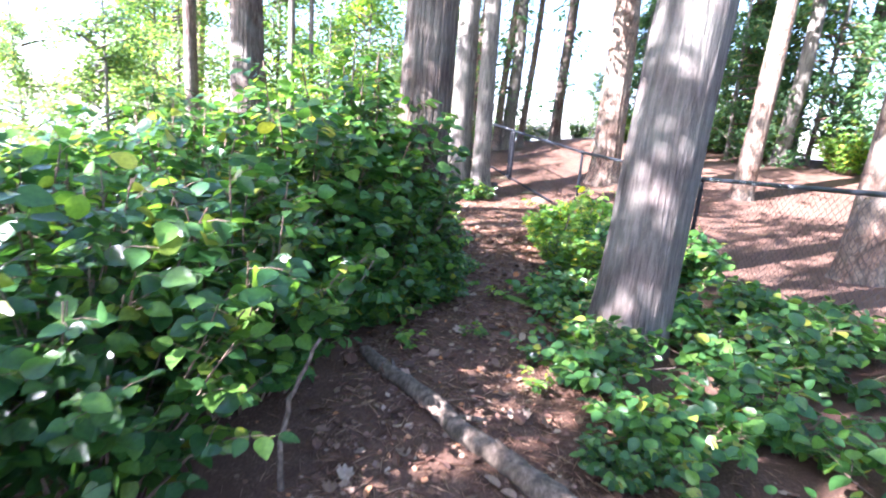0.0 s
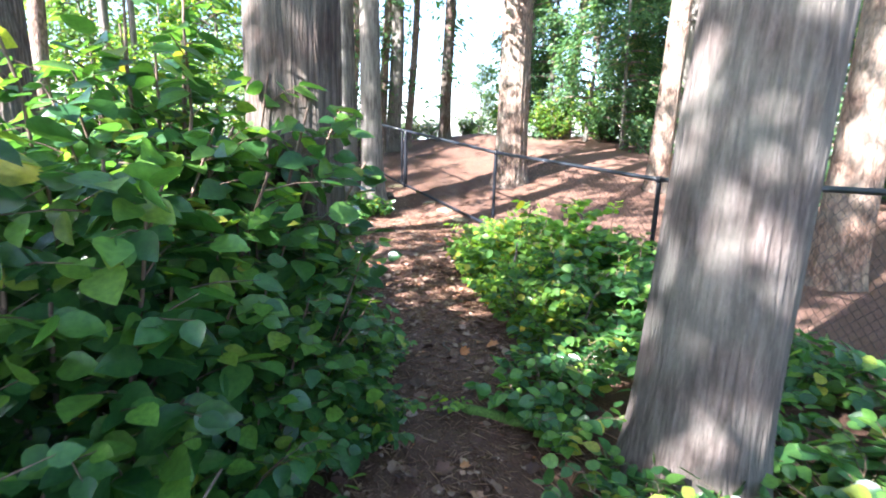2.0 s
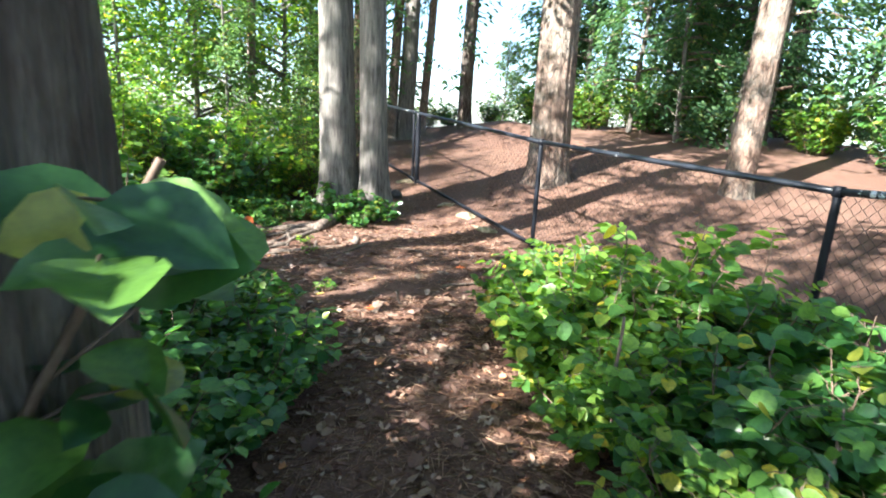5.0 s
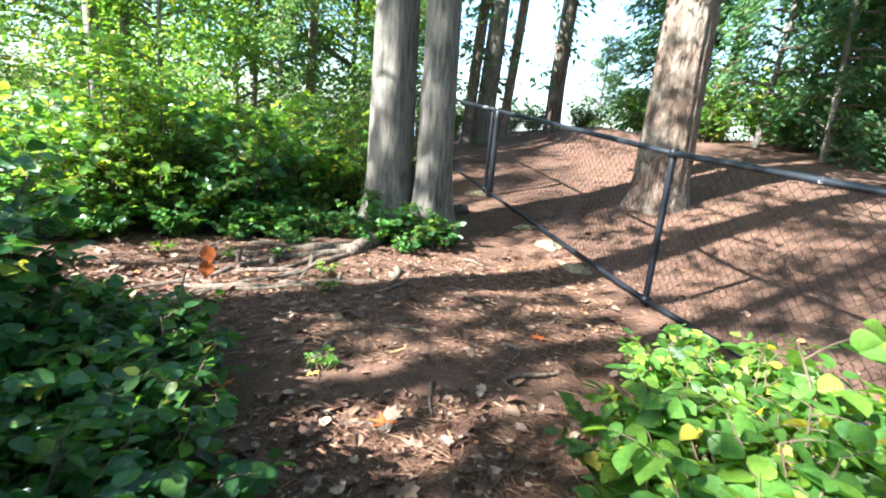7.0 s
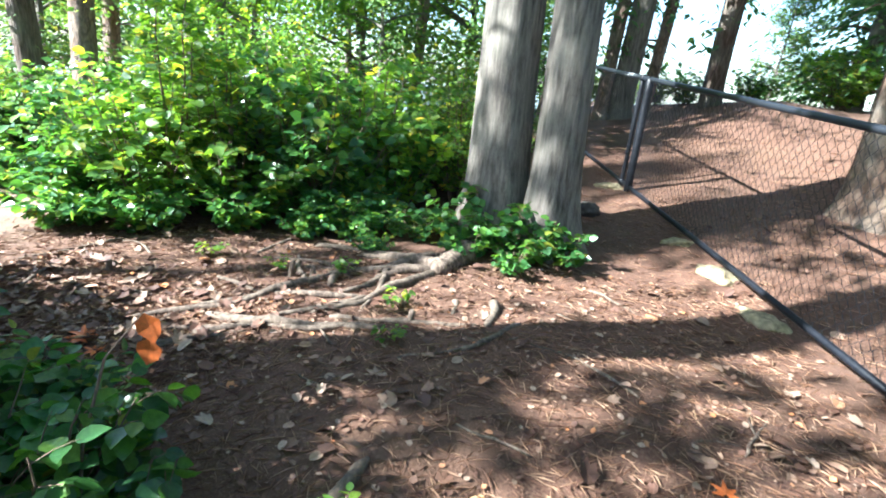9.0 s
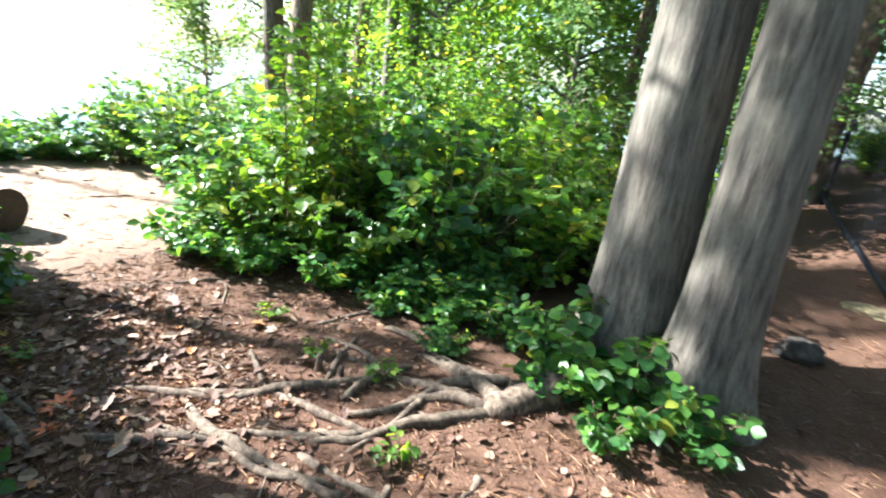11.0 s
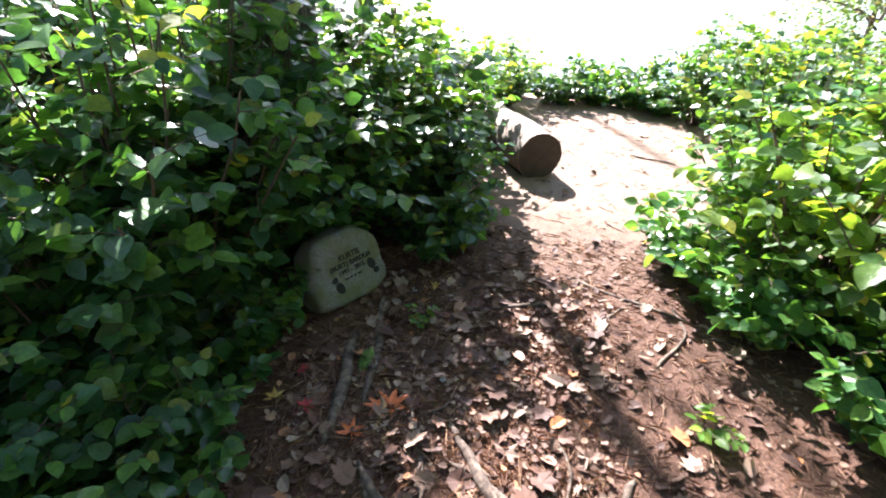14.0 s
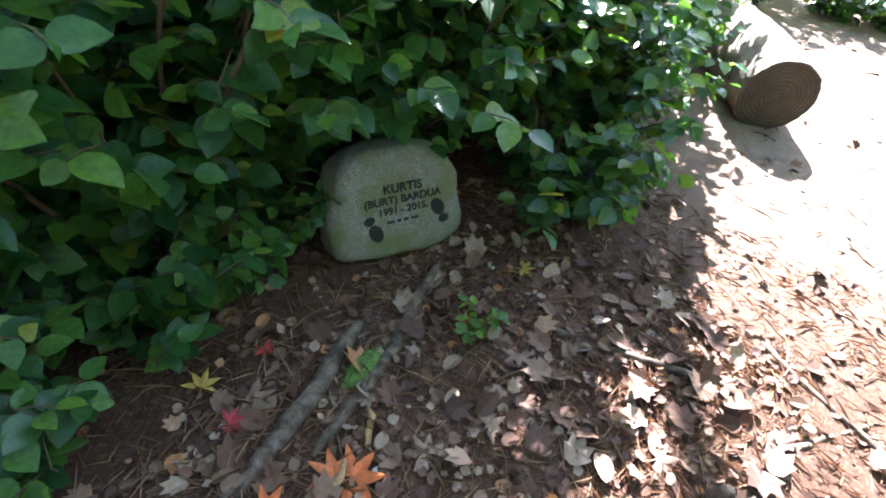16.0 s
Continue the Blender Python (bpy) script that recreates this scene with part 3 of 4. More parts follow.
scatter([(-3.25, 10.95, 0.65), (-2.6, 10.95, 0.75), (-1.95, 11.25, 0.8), (-1.35, 11.7, 0.85), (-0.75, 12.2, 0.78), (-2.9, 11.8, 0.9), (-2.1, 12.1, 0.95), (-1.3, 12.7, 1.0), (-3.7, 11.7, 0.8), (-3.2, 12.8, 1.0), (-2.2, 13.1, 1.0), (-1.2, 13.7, 0.95), (-4.4, 12.0, 0.75), (-0.4, 13.2, 0.75), (-4.2, 13.0, 0.85), (-5.2, 12.1, 0.65), (-6.0, 12.0, 0.6), (-6.8, 12.0, 0.6), (-5.2, 13.4, 0.8), (-6.4, 13.2, 0.8), (-0.4, 14.2, 0.8), (-7.4, 12.6, 0.7)], LUSH, "thicket_shrub", LUSH_TEXT, "thicket by the sunlit track")
scatter([(-2.95, 10.45, 0.8), (-2.35, 10.6, 0.8), (-1.75, 10.95, 0.8), (-1.1, 11.3, 0.7), (-3.6, 10.95, 0.8), (-0.75, 11.6, 0.7), (-4.4, 11.3, 0.8), (-5.3, 11.5, 0.8)], LOWS, "thicket_shrub", "low leafy edge of the green thicket", "thicket by the sunlit track", 1, 1.35)
scatter([(6.2, 18.6, 0.8), (7.4, 17.8, 0.9), (8.6, 16.6, 0.9), (9.6, 15.4, 1.0), (10.6, 13.4, 0.9), (11.0, 11.6, 1.0), (11.4, 9.6, 0.9), (10.8, 7.4, 1.0), (5.0, 19.8, 0.5), (2.4, 19.4, 0.5), (3.1, 19.8, 0.55), (3.7, 19.6, 0.5), (1.4, 19.0, 0.6), (9.2, 18.4, 1.0), (11.8, 15.2, 1.0), (10.2, 5.4, 1.0), (9.6, 3.2, 1.0)], LUSH, "thicket_shrub", "leafy shrub under the conifers behind the fence", "shrubs under the conifers", 1)
scatter([(0.0, 12.3, 0.8), (-0.2, 13.0, 0.95)], FEATHER, "huckleberry_bush", "feathery bright green bush beside the twin trunks", "huckleberry bushes")
scatter([(-5.2, 8.3, 0.5), (-5.9, 8.5, 0.56), (-6.6, 8.8, 0.52), (-7.3, 8.9, 0.5), (-6.2, 8.0, 0.6), (-6.7, 11.25, 0.7), (-7.4, 11.7, 0.8), (-5.9, 11.6, 0.75), (-5.2, 11.5, 0.7)], LUSH, "thicket_shrub", "sunlit green shrub at the end of the track", "shrubs at the track's end", 1)
scatter([(-7.1, 9.5, 0.9), (-7.3, 10.0, 0.8), (-7.3, 10.5, 0.8), (-7.1, 10.9, 0.9), (-7.8, 9.9, 1.0), (-7.8, 10.6, 1.0)], LOWS, "low_shrub", "low sunlit green shrub closing the track's end", "shrubs at the track's end", 1, 1.3)
scatter([(1.25, 2.2, 0.8), (1.9, 2.4, 0.9), (1.0, 2.9, 0.8), (2.1, 3.2, 1.0), (1.15, 3.2, 0.8), (2.7, 3.0, 1.0), (2.05, 4.1, 1.0), (1.15, 4.2, 0.8), (1.3, 1.4, 0.8), (2.2, 1.5, 1.0), (2.8, 4.2, 1.0), (2.9, 2.0, 1.0), (1.6, 4.7, 0.9), (2.3, 5.0, 0.9), (1.0, 1.9, 0.5), (1.75, 1.0, 0.9), (3.2, 3.6, 1.0)], LOWS, "ground_cover", LOW_TEXT, "low plants by the grey cedar")
# sun and shade on this bush are painted in as bright and dark leaves
scatter([(1.85, 6.3, 0.95), (2.45, 6.8, 1.0), (1.95, 7.0, 0.8), (1.55, 5.9, 0.75), (1.5, 5.1, 0.7), (1.55, 6.5, 0.85), (1.75, 6.85, 0.9), (2.1, 7.3, 0.85), (2.3, 7.6, 0.75), (1.75, 7.3, 0.8), (2.0, 7.7, 0.75), (1.6, 6.95, 0.7)], LOW_SUNLIT, "salal_shrub", "bright green shrub by the fence, sunlight put into its leaf colour", "shrubs by the fence", 1, 1.85)
FENCE_SHRUBS = family(57, 2, 0.95, 0.55, 20, 7, 5, 0.09, (BRIGHT,), 0.08, 1.15)
scatter([(1.75, 6.5, 0.95), (2.25, 6.7, 1.15), (2.6, 6.4, 1.05), (2.0, 6.0, 0.75)], FENCE_SHRUBS, "salal_shrub", "shrub with uneven shoots by the fence, sunlight put into its leaf colour", "shrubs by the fence", 1)
# the shaded part of the bush, in the darker leaf colour
scatter([(1.85, 5.5, 0.9), (2.2, 6.1, 1.1), (2.75, 5.6, 1.1), (2.3, 5.45, 0.95), (2.65, 6.2, 1.0)], LOWS, "salal_shrub", "dark green glossy shrub by the fence, shade put into its leaf colour", "shrubs by the fence", 2, 1.7)
IVY = family(45, 2, 0.5, 0.34, 9, 5, 4, 0.092, (SALAL,), 0.15, 1.3)
scatter([(0.40, 11.1, 1.0), (0.66, 10.98, 0.9), (0.98, 11.02, 0.75), (0.12, 11.15, 0.85), (0.62, 10.72, 0.6), (0.28, 10.88, 0.65)], IVY, "ivy_clump", "glossy ivy clump round the foot of the twin trunks", "ivy by the twin trunks", 2, 1.2)
scatter([(-0.3, 11.25, 0.6), (-0.75, 11.15, 0.6), (-1.15, 11.0, 0.5), (-0.5, 10.85, 0.35)], LOWS, "ground_cover", "low leafy plants at the thicket's edge", "low plants by the thicket", 1, 1.3)

# ---- chain-link fence ----
def flaked_vinyl():
    """Black coating, worn to pale flakes along the top of the rail."""
    m, t, b = material("flaked_vinyl")
    v = coords(t)
    fine, patch = noise_tex(t, v, 22, 6, 0.7), noise_tex(t, v, 0.55, 2)
    flake = ramp(t, mix(t, 1.0, ramp(t, fine, (0.50, (0, 0, 0)), (0.58, (1, 1, 1))), ramp(t, patch, (0.52, (0, 0, 0)), (0.60, (1, 1, 1))), "MULTIPLY"), (0.2, (0, 0, 0)), (0.6, (1, 1, 1)))
    t.links.new(mix(t, flake, (0.012, 0.014, 0.018), (0.55, 0.56, 0.57)), b.inputs["Base Color"])
    b.inputs["Roughness"].default_value = 0.38
    bump(t, b, fine, 0.3, 0.001)
    return m


RAIL = flaked_vinyl()
POSTS = [-0.7, 3.0, 6.7, 9.56, 13.46, 16.7, 19.9]
FENCE_TALL = 1.24


def fence_at(y, up=0.0):
    x = float(fence_x(y))
    return np.array([x, y, np.interp(y, POSTS, [ground_z(fence_x(p), p) for p in POSTS]) + up])


def capsule(a, b, r, sides=12):
    a, b = np.asarray(a, float), np.asarray(b, float)
    d = (b - a) / np.linalg.norm(b - a)
    pts = [a - d * r * 0.5, a, *(a + (b - a) * f for f in np.linspace(0.1, 0.9, 9)), b, b + d * r * 0.5]
    return tube(pts, [r * 0.55] + [r] * 11 + [r * 0.55], sides)


def link_panel(y0, y1):
    """Woven wire: every wire zigzags down the panel and hooks round its neighbour."""
    step, drop = 0.042, 0.042
    a0, a1 = fence_at(y0), fence_at(y1)
    length = np.linalg.norm(a1[:2] - a0[:2])
    rows = int((FENCE_TALL - 0.06) / drop)
    parts = []
    for k in range(int(length / step)):
        pts = []
        for r in range(rows + 1):
            u = (k + ((r + k) % 2)) * step / length
            base = a0 + (a1 - a0) * min(u, 1.0)
            pts.append(base + np.array([0.004 * (1 if (r + k) % 2 else -1), 0, 0.05 + r * drop]))
        parts.append(tube(pts, [0.0024] * len(pts), 3, caps=False))
    return joined(parts)


fence = thing("chain_link_fence", 0, 0, 0, "black vinyl chain-link fence with flaking top rail", "fence")
for k, y in enumerate(POSTS):
    p = piece("post", mesh_of("post", *capsule(fence_at(y, -0.15), fence_at(y, FENCE_TALL + 0.02), 0.027, 14), VINYL), fence)
    for up in (0.05, FENCE_TALL):
        base = fence_at(y, up)
        piece("bracket", mesh_of("bracket", *tube([base + [0, 0, -0.035], base + [0, 0, -0.03], base + [0, 0, 0.03], base + [0, 0, 0.035]], [0.030, 0.038, 0.038, 0.030], 14), VINYL), p)
gate_post = piece("post", mesh_of("post", *capsule(fence_at(13.25, -0.15), fence_at(13.25, FENCE_TALL), 0.045, 14), VINYL), fence)
for y0, y1 in zip(POSTS, POSTS[1:]):
    piece("top_rail", mesh_of("top_rail", *capsule(fence_at(y0, FENCE_TALL), fence_at(y1, FENCE_TALL), 0.025), RAIL), fence, "black rail with pale flaked patches")
    piece("bottom_rail", mesh_of("bottom_rail", *capsule(fence_at(y0, 0.05), fence_at(y1, 0.05), 0.023), VINYL), fence)
    tagged(piece("wire_mesh", mesh_of("wire_mesh", *link_panel(y0, y1), VINYL), fence, "diamond-woven black wire"), kind="stuff")


# ---- memorial stone ----
def granite():
    m, t, b = material("mossy_granite")
    v = coords(t)
    speck, moss, big = noise_tex(t, v, 240, 3, 0.8), noise_tex(t, v, 9, 5), noise_tex(t, v, 30, 4)
    col = ramp(t, speck, (0.34, (0.075, 0.075, 0.065)), (0.5, (0.215, 0.22, 0.195)), (0.66, (0.44, 0.44, 0.40)))
    col = mix(t, ramp(t, moss, (0.38, (0, 0, 0)), (0.60, (0.85, 0.85, 0.85))), col, (0.15, 0.165, 0.06))
    t.links.new(col, b.inputs["Base Color"])
    b.inputs["Roughness"].default_value = 0.85
    bump(t, b, big, 0.5, 0.008)
    return m


def boulder(name, half, seed, mat, rough=0.05, power=2.8, cut=None, segs=48):
    """A rounded boulder; cut: the y at which a flat face is ground."""
    bm = bmesh.new()
    bmesh.ops.create_uvsphere(bm, u_segments=segs, v_segments=segs // 2, radius=1.0)
    for q in bm.verts:
        c = q.co
        k = (abs(c.x) ** power + abs(c.y) ** power + abs(c.z) ** power) ** (1 / power)
        c /= k
        c *= 1 + rough * noise.fractal(c * 1.7 + Vector((seed, 0, 0)), 1.0, 2.0, 4) + rough * 0.6 * noise.noise(c * 0.9 + Vector((0, seed, 0)))
        q.co = Vector((c.x * half[0] * (1 - 0.17 * c.z), c.y * half[1], c.z * half[2]))
        if cut is not None and q.co.y > cut:
            q.co.y = cut + (q.co.y - cut) * 0.12
    me = bpy.data.meshes.new(name)
    bm.to_mesh(me)
    bm.free()
    me.materials.append(mat)
    me.polygons.foreach_set("use_smooth", [True] * len(me.polygons))
    return me


GRANITE = granite()
INK = plain("engraved_paint", (0.022, 0.024, 0.022), 0.8, grain=120, spread=0.3)
STONE_AT = pose(-2.145, 8.51, ground_z(-2.13, 8.55) + 0.165, 20, 0, -27)
stone = tagged(new("memorial_stone", boulder("memorial_stone", (0.235, 0.12, 0.196), 3.3, GRANITE, 0.07, 3.5, 0.085)), "mossy grey granite memorial stone with engraved lettering on soil", "memorial stone")
stone.matrix_basis = STONE_AT


def engraving(text, size, x, z, y=0.1015):
    font = bpy.data.curves.new("lettering", "FONT")
    font.body, font.size, font.align_x, font.extrude, font.offset = text, size, "CENTER", 0.0022, 0.0009
    ob = bpy.data.objects.new("lettering", font)
    scene.collection.objects.link(ob)
    me = bpy.data.meshes.new_from_object(ob.evaluated_get(bpy.context.evaluated_depsgraph_get()))
    bpy.data.objects.remove(ob)
    me.materials.clear()
    me.materials.append(INK)
    p = piece("lettering", me, stone, "dark engraved lettering")
    p.matrix_basis = pose(x, y, z, 90, 0, 180)
    return p


FACE = 0.090
engraving("KURTIS", 0.042, -0.01, 0.045, FACE)
engraving("(BURT) BARDUA", 0.037, -0.01, 0.008, FACE)
engraving("1991 - 2015.", 0.035, -0.008, -0.028, FACE)


def footprint(x, z, turn, y=FACE):
    """A boot print: a sole and a heel, each a rounded plate."""
    for name, dz, rx, rz in (("sole_print", 0.016, 0.023, 0.033), ("heel_print", -0.035, 0.019, 0.015)):
        a = np.linspace(0, 2 * math.pi, 20, endpoint=False)
        ring = np.stack([rx * np.cos(a), np.zeros(20), dz + rz * np.sin(a)], 1)
        v = np.concatenate([ring + [0, -0.002, 0], ring + [0, 0.002, 0]])
        f = [list(range(20))[::-1], list(range(20, 40))] + [[k, (k + 1) % 20, 20 + (k + 1) % 20, 20 + k] for k in range(20)]
        p = piece(name, mesh_of(name, v, f, INK, False), stone, "dark engraved boot print")
        p.matrix_basis = pose(x, y, z, 0, turn, 0)


footprint(0.10, -0.07, 202)
footprint(-0.14, -0.05, 25)
for k in range(4):
    w = (0.026, 0.014, 0.018, 0.026)[k]
    x0 = (0.048, 0.018, -0.006, -0.038)[k]
    v, f = tube([(x0 - w / 2, 0, 0), (x0 + w / 2, 0, 0)], [0.0055, 0.0055], 6)
    p = piece("worn_lettering", mesh_of("worn_lettering", v * [1, 0.35, 1], f, INK, False), stone, "small worn engraved line")
    p.matrix_basis = pose(-0.008, FACE, -0.055, 0, 0, 0)

PALE = plain("pale_pebble", (0.62, 0.60, 0.54), 0.7, grain=60, spread=0.12)
MOSSY = plain("mossy_rock", (0.23, 0.185, 0.105), 0.95, grain=25, spread=0.5, depth=0.006)
for k, (x, y, s) in enumerate(((-2.27, 8.89, 0.022), (-1.62, 9.19, 0.016), (-2.42, 8.77, 0.014), (-1.47, 9.05, 0.012))):
    ob = tagged(new("pebble", boulder("pebble", (s, s * 0.8, s * 0.65), 5.0 + k, PALE, 0.08, 2.2, None, 16)), "small pale pebble lying on dark soil", "pebble", "pale pebbles")
    ob.location = (x, y, ground_z(x, y) + s * 0.45)
# lumps added to stand for sunlit patches of sandy moss along the fence
for k, (x, y, s) in enumerate(((2.20, 11.2, 0.13), (2.33, 10.55, 0.12), (1.62, 13.4, 0.12), (2.72, 8.45, 0.14), (2.05, 11.75, 0.09))):
    ob = tagged(new("mossy_rock", boulder("mossy_rock", (s * 1.5, s, s * 0.45), 9.0 + k, MOSSY, 0.34, 2.0, None, 40)), "low pale mound standing for a sunlit patch of sandy moss", "rock", "rocks under the fence")
    ob.matrix_basis = pose(x, y, ground_z(x, y) - s * 0.1, 0, 0, 100 + 21 * k)
dark_rock = tagged(new("dark_rock", boulder("dark_rock", (0.13, 0.11, 0.09), 14.0, plain("dark_rock", (0.055, 0.045, 0.038), 0.9, grain=30, spread=0.4, depth=0.006), 0.25, 2.2, None, 32)), "dark rounded rock on soil beyond the twin trunks", "rock")
dark_rock.location = (1.27, 12.33, ground_z(1.27, 12.33) + 0.04)


# ---- fallen log by the sunlit track ----
def end_grain():
    m, t, b = material("end_grain")
    w = t.nodes.new("ShaderNodeTexWave")
    w.wave_type, w.rings_direction = "RINGS", "X"
    w.inputs["Scale"].default_value, w.inputs["Distortion"].default_value, w.inputs["Detail"].default_value = 14, 2.5, 4
    t.links.new(coords(t), w.inputs["Vector"])
    col = mix(t, ramp(t, noise_tex(t, coords(t), 14, 5), (0.35, (0.1, 0.1, 0.1)), (0.65, (0.9, 0.9, 0.9))), ramp(t, w.outputs["Fac"], (0.2, (0.058, 0.043, 0.033)), (0.8, (0.082, 0.060, 0.046))), (0.045, 0.033, 0.027))
    t.links.new(col, b.inputs["Base Color"])
    b.inputs["Roughness"].default_value = 0.9
    bump(t, b, w.outputs["Fac"], 0.5, 0.006)
    return m


LOG_BARK = bark_material("log_bark", (0.12, 0.085, 0.06), (0.27, 0.20, 0.15), (0.40, 0.32, 0.25), 1.0, 12, 0.012)
log = thing("log", -4.3, 9.44, ground_z(-4.3, 9.44) + 0.19, "sawn brown log lying beside the sunlit track", "log", turn=208)
px = np.linspace(0, 2.3, 40)
wob = np.random.RandomState(8)
v, f = tube(np.stack([px, 0.02 * np.sin(px * 2), 0.01 * np.sin(px * 3)], 1), 0.205 + 0.008 * np.sin(px * 5) + 0.003 * wob.randn(40), 48, lambda a, z: 1 + 0.012 * np.sin(3 * a + 1) + 0.010 * np.sin(9 * a + 2) + 0.010 * np.sin(21 * a), caps=False)
piece("bark", mesh_of("bark", v, f, LOG_BARK), log)
rim = v[:48]
disc = np.concatenate([[rim.mean(0)], rim * 0.5 + rim.mean(0) * 0.5 + [[0.004, 0, 0]], rim + [[0.006, 0, 0]]])
df = [[0, 1 + k, 1 + (k + 1) % 48] for k in range(48)] + [[1 + k, 49 + k, 49 + (k + 1) % 48, 1 + (k + 1) % 48] for k in range(48)]
piece("sawn_end", mesh_of("sawn_end", disc, df, end_grain(), False), log, "dark sawn end with growth rings")
rim = v[-48:]
piece("sawn_end", mesh_of("sawn_end", np.concatenate([[rim.mean(0)], rim]), [[0, 1 + (k + 1) % 48, 1 + k] for k in range(48)], LOG_BARK, False), log)


# ---- roots, sticks and fallen branches ----
def stick(name, points, r0, r1, label, category, group="", mat=ROOT, lift=0.3, bumps=0.12, seed=0):
    """A gnarled length of wood that follows the ground."""
    rng = np.random.RandomState(seed + len(points) * 7)
    p = np.asarray(points, float)
    d = np.concatenate([[0], np.cumsum(np.linalg.norm(np.diff(p, axis=0), axis=1))])
    n = max(10, int(d[-1] / 0.045))
    s = np.linspace(0, d[-1], n)
    xy = np.stack([np.interp(s, d, p[:, k]) for k in (0, 1)], 1)
    for _ in range(3):
        xy[1:-1] = (xy[:-2] + 2 * xy[1:-1] + xy[2:]) / 4
    sway = np.stack([np.convolve(rng.randn(n + 12), np.ones(7) / 3, "same")[6:-6] for _ in (0, 1)], 1)
    xy[1:-1] += sway[1:-1] * 0.011
    knots = np.convolve(rng.randn(n + 8), np.ones(5) / 2.4, "same")[4:-4]
    r = np.linspace(r0, r1, n) * np.clip(1 + bumps * knots, 0.5, 1.7)
    r[0] *= 0.5
    r[-1] *= 0.4
    z = height(xy[:, 0], xy[:, 1]) + r * lift + 0.008 * np.sin(s * 9 + seed)
    o = np.array([xy[0, 0], xy[0, 1], ground_z(*xy[0])])
    v, f = tube(np.column_stack([xy, z]) - o, r, 9)
    ob = tagged(new(name, mesh_of(name, v, f, mat)), label, category, group)
    ob.location = o
    return ob


ROOT_TEXT, G = "bare grey-brown tree root crossing the trodden soil", "roots across the clearing"
ROOTS = [
    ([(0.30, 10.95), (0.13, 10.81), (-0.12, 10.77), (-0.35, 10.68), (-0.57, 10.66)], 0.075, 0.022),
    ([(0.05, 10.8), (-0.26, 10.52), (-0.23, 10.24), (-0.18, 10.03), (-0.2, 9.76)], 0.05, 0.018),
    ([(0.25, 10.75), (0.06, 10.46), (-0.15, 10.12), (-0.23, 9.88), (-0.46, 9.61)], 0.05, 0.022),
    ([(-0.24, 9.9), (-0.45, 9.66), (-0.71, 9.44), (-1.14, 8.99)], 0.032, 0.018),
    ([(-1.04, 9.45), (-0.78, 9.42), (-0.37, 9.49), (-0.02, 9.61)], 0.028, 0.032),
    ([(-1.22, 9.28), (-1.19, 9.43), (-0.96, 9.61), (-0.65, 10.06)], 0.020, 0.030),
    ([(-1.40, 9.26), (-1.17, 9.41), (-0.95, 9.6), (-0.74, 9.91), (-0.63, 10.12), (-0.50, 10.53)], 0.022, 0.036),
    ([(-0.52, 10.01), (-0.55, 10.23), (-0.50, 10.48)], 0.026, 0.030),
    ([(-0.72, 10.07), (-0.85, 10.25), (-0.98, 10.51)], 0.030, 0.022),
    ([(-1.27, 10.41), (-1.24, 10.64), (-1.2, 10.89), (-1.0, 11.08)], 0.020, 0.026),
    ([(-0.84, 10.31), (-0.69, 10.34), (-0.5, 10.36)], 0.018, 0.026),
    ([(-1.12, 8.98), (-0.94, 9.16), (-0.70, 9.34)], 0.020, 0.014),
    ([(-1.80, 8.72), (-1.59, 8.79), (-1.41, 8.8), (-1.18, 8.83)], 0.022, 0.036),
    ([(-2.16, 8.75), (-1.89, 8.82), (-1.63, 8.87), (-1.40, 8.91)], 0.020, 0.026),
    ([(-0.95, 9.22), (-0.66, 9.42), (-0.33, 9.43), (-0.10, 9.62)], 0.026, 0.022),
    ([(0.25, 8.57), (0.21, 8.34), (0.18, 8.2)], 0.035, 0.030),
    ([(0.15, 9.3), (0.5, 9.5), (0.75, 9.9)], 0.014, 0.022),
    ([(0.36, 11.25), (0.27, 10.9), (0.17, 10.6), (0.08, 10.47)], 0.12, 0.09),
    ([(0.12, 10.58), (-0.1, 10.66), (-0.36, 10.69), (-0.62, 10.78), (-0.95, 10.74)], 0.07, 0.03),
    ([(0.10, 10.5), (-0.12, 10.45), (-0.26, 10.3), (-0.3, 10.1), (-0.42, 9.95)], 0.055, 0.025),
    ([(-0.05, 10.5), (-0.3, 10.46), (-0.55, 10.35), (-0.8, 10.42), (-1.15, 10.35)], 0.04, 0.018),
    ([(0.55, 10.15), (0.6, 9.95), (0.57, 9.78)], 0.045, 0.03),
    ([(0.3, 10.1), (0.34, 10.0), (0.33, 9.9)], 0.03, 0.02),
    ([(-0.35, 9.62), (-0.05, 9.66), (0.25, 9.75), (0.5, 9.8)], 0.03, 0.016),
    ([(-0.2, 9.95), (-0.55, 9.82), (-0.9, 9.78), (-1.3, 9.95)], 0.03, 0.014),
]
for k, (line, r0, r1) in enumerate(ROOTS):
    stick("tree_root", line, r0 * 0.85, r1 * 0.75, ROOT_TEXT, "root", G, ROOT, 0.28, 0.17, k)
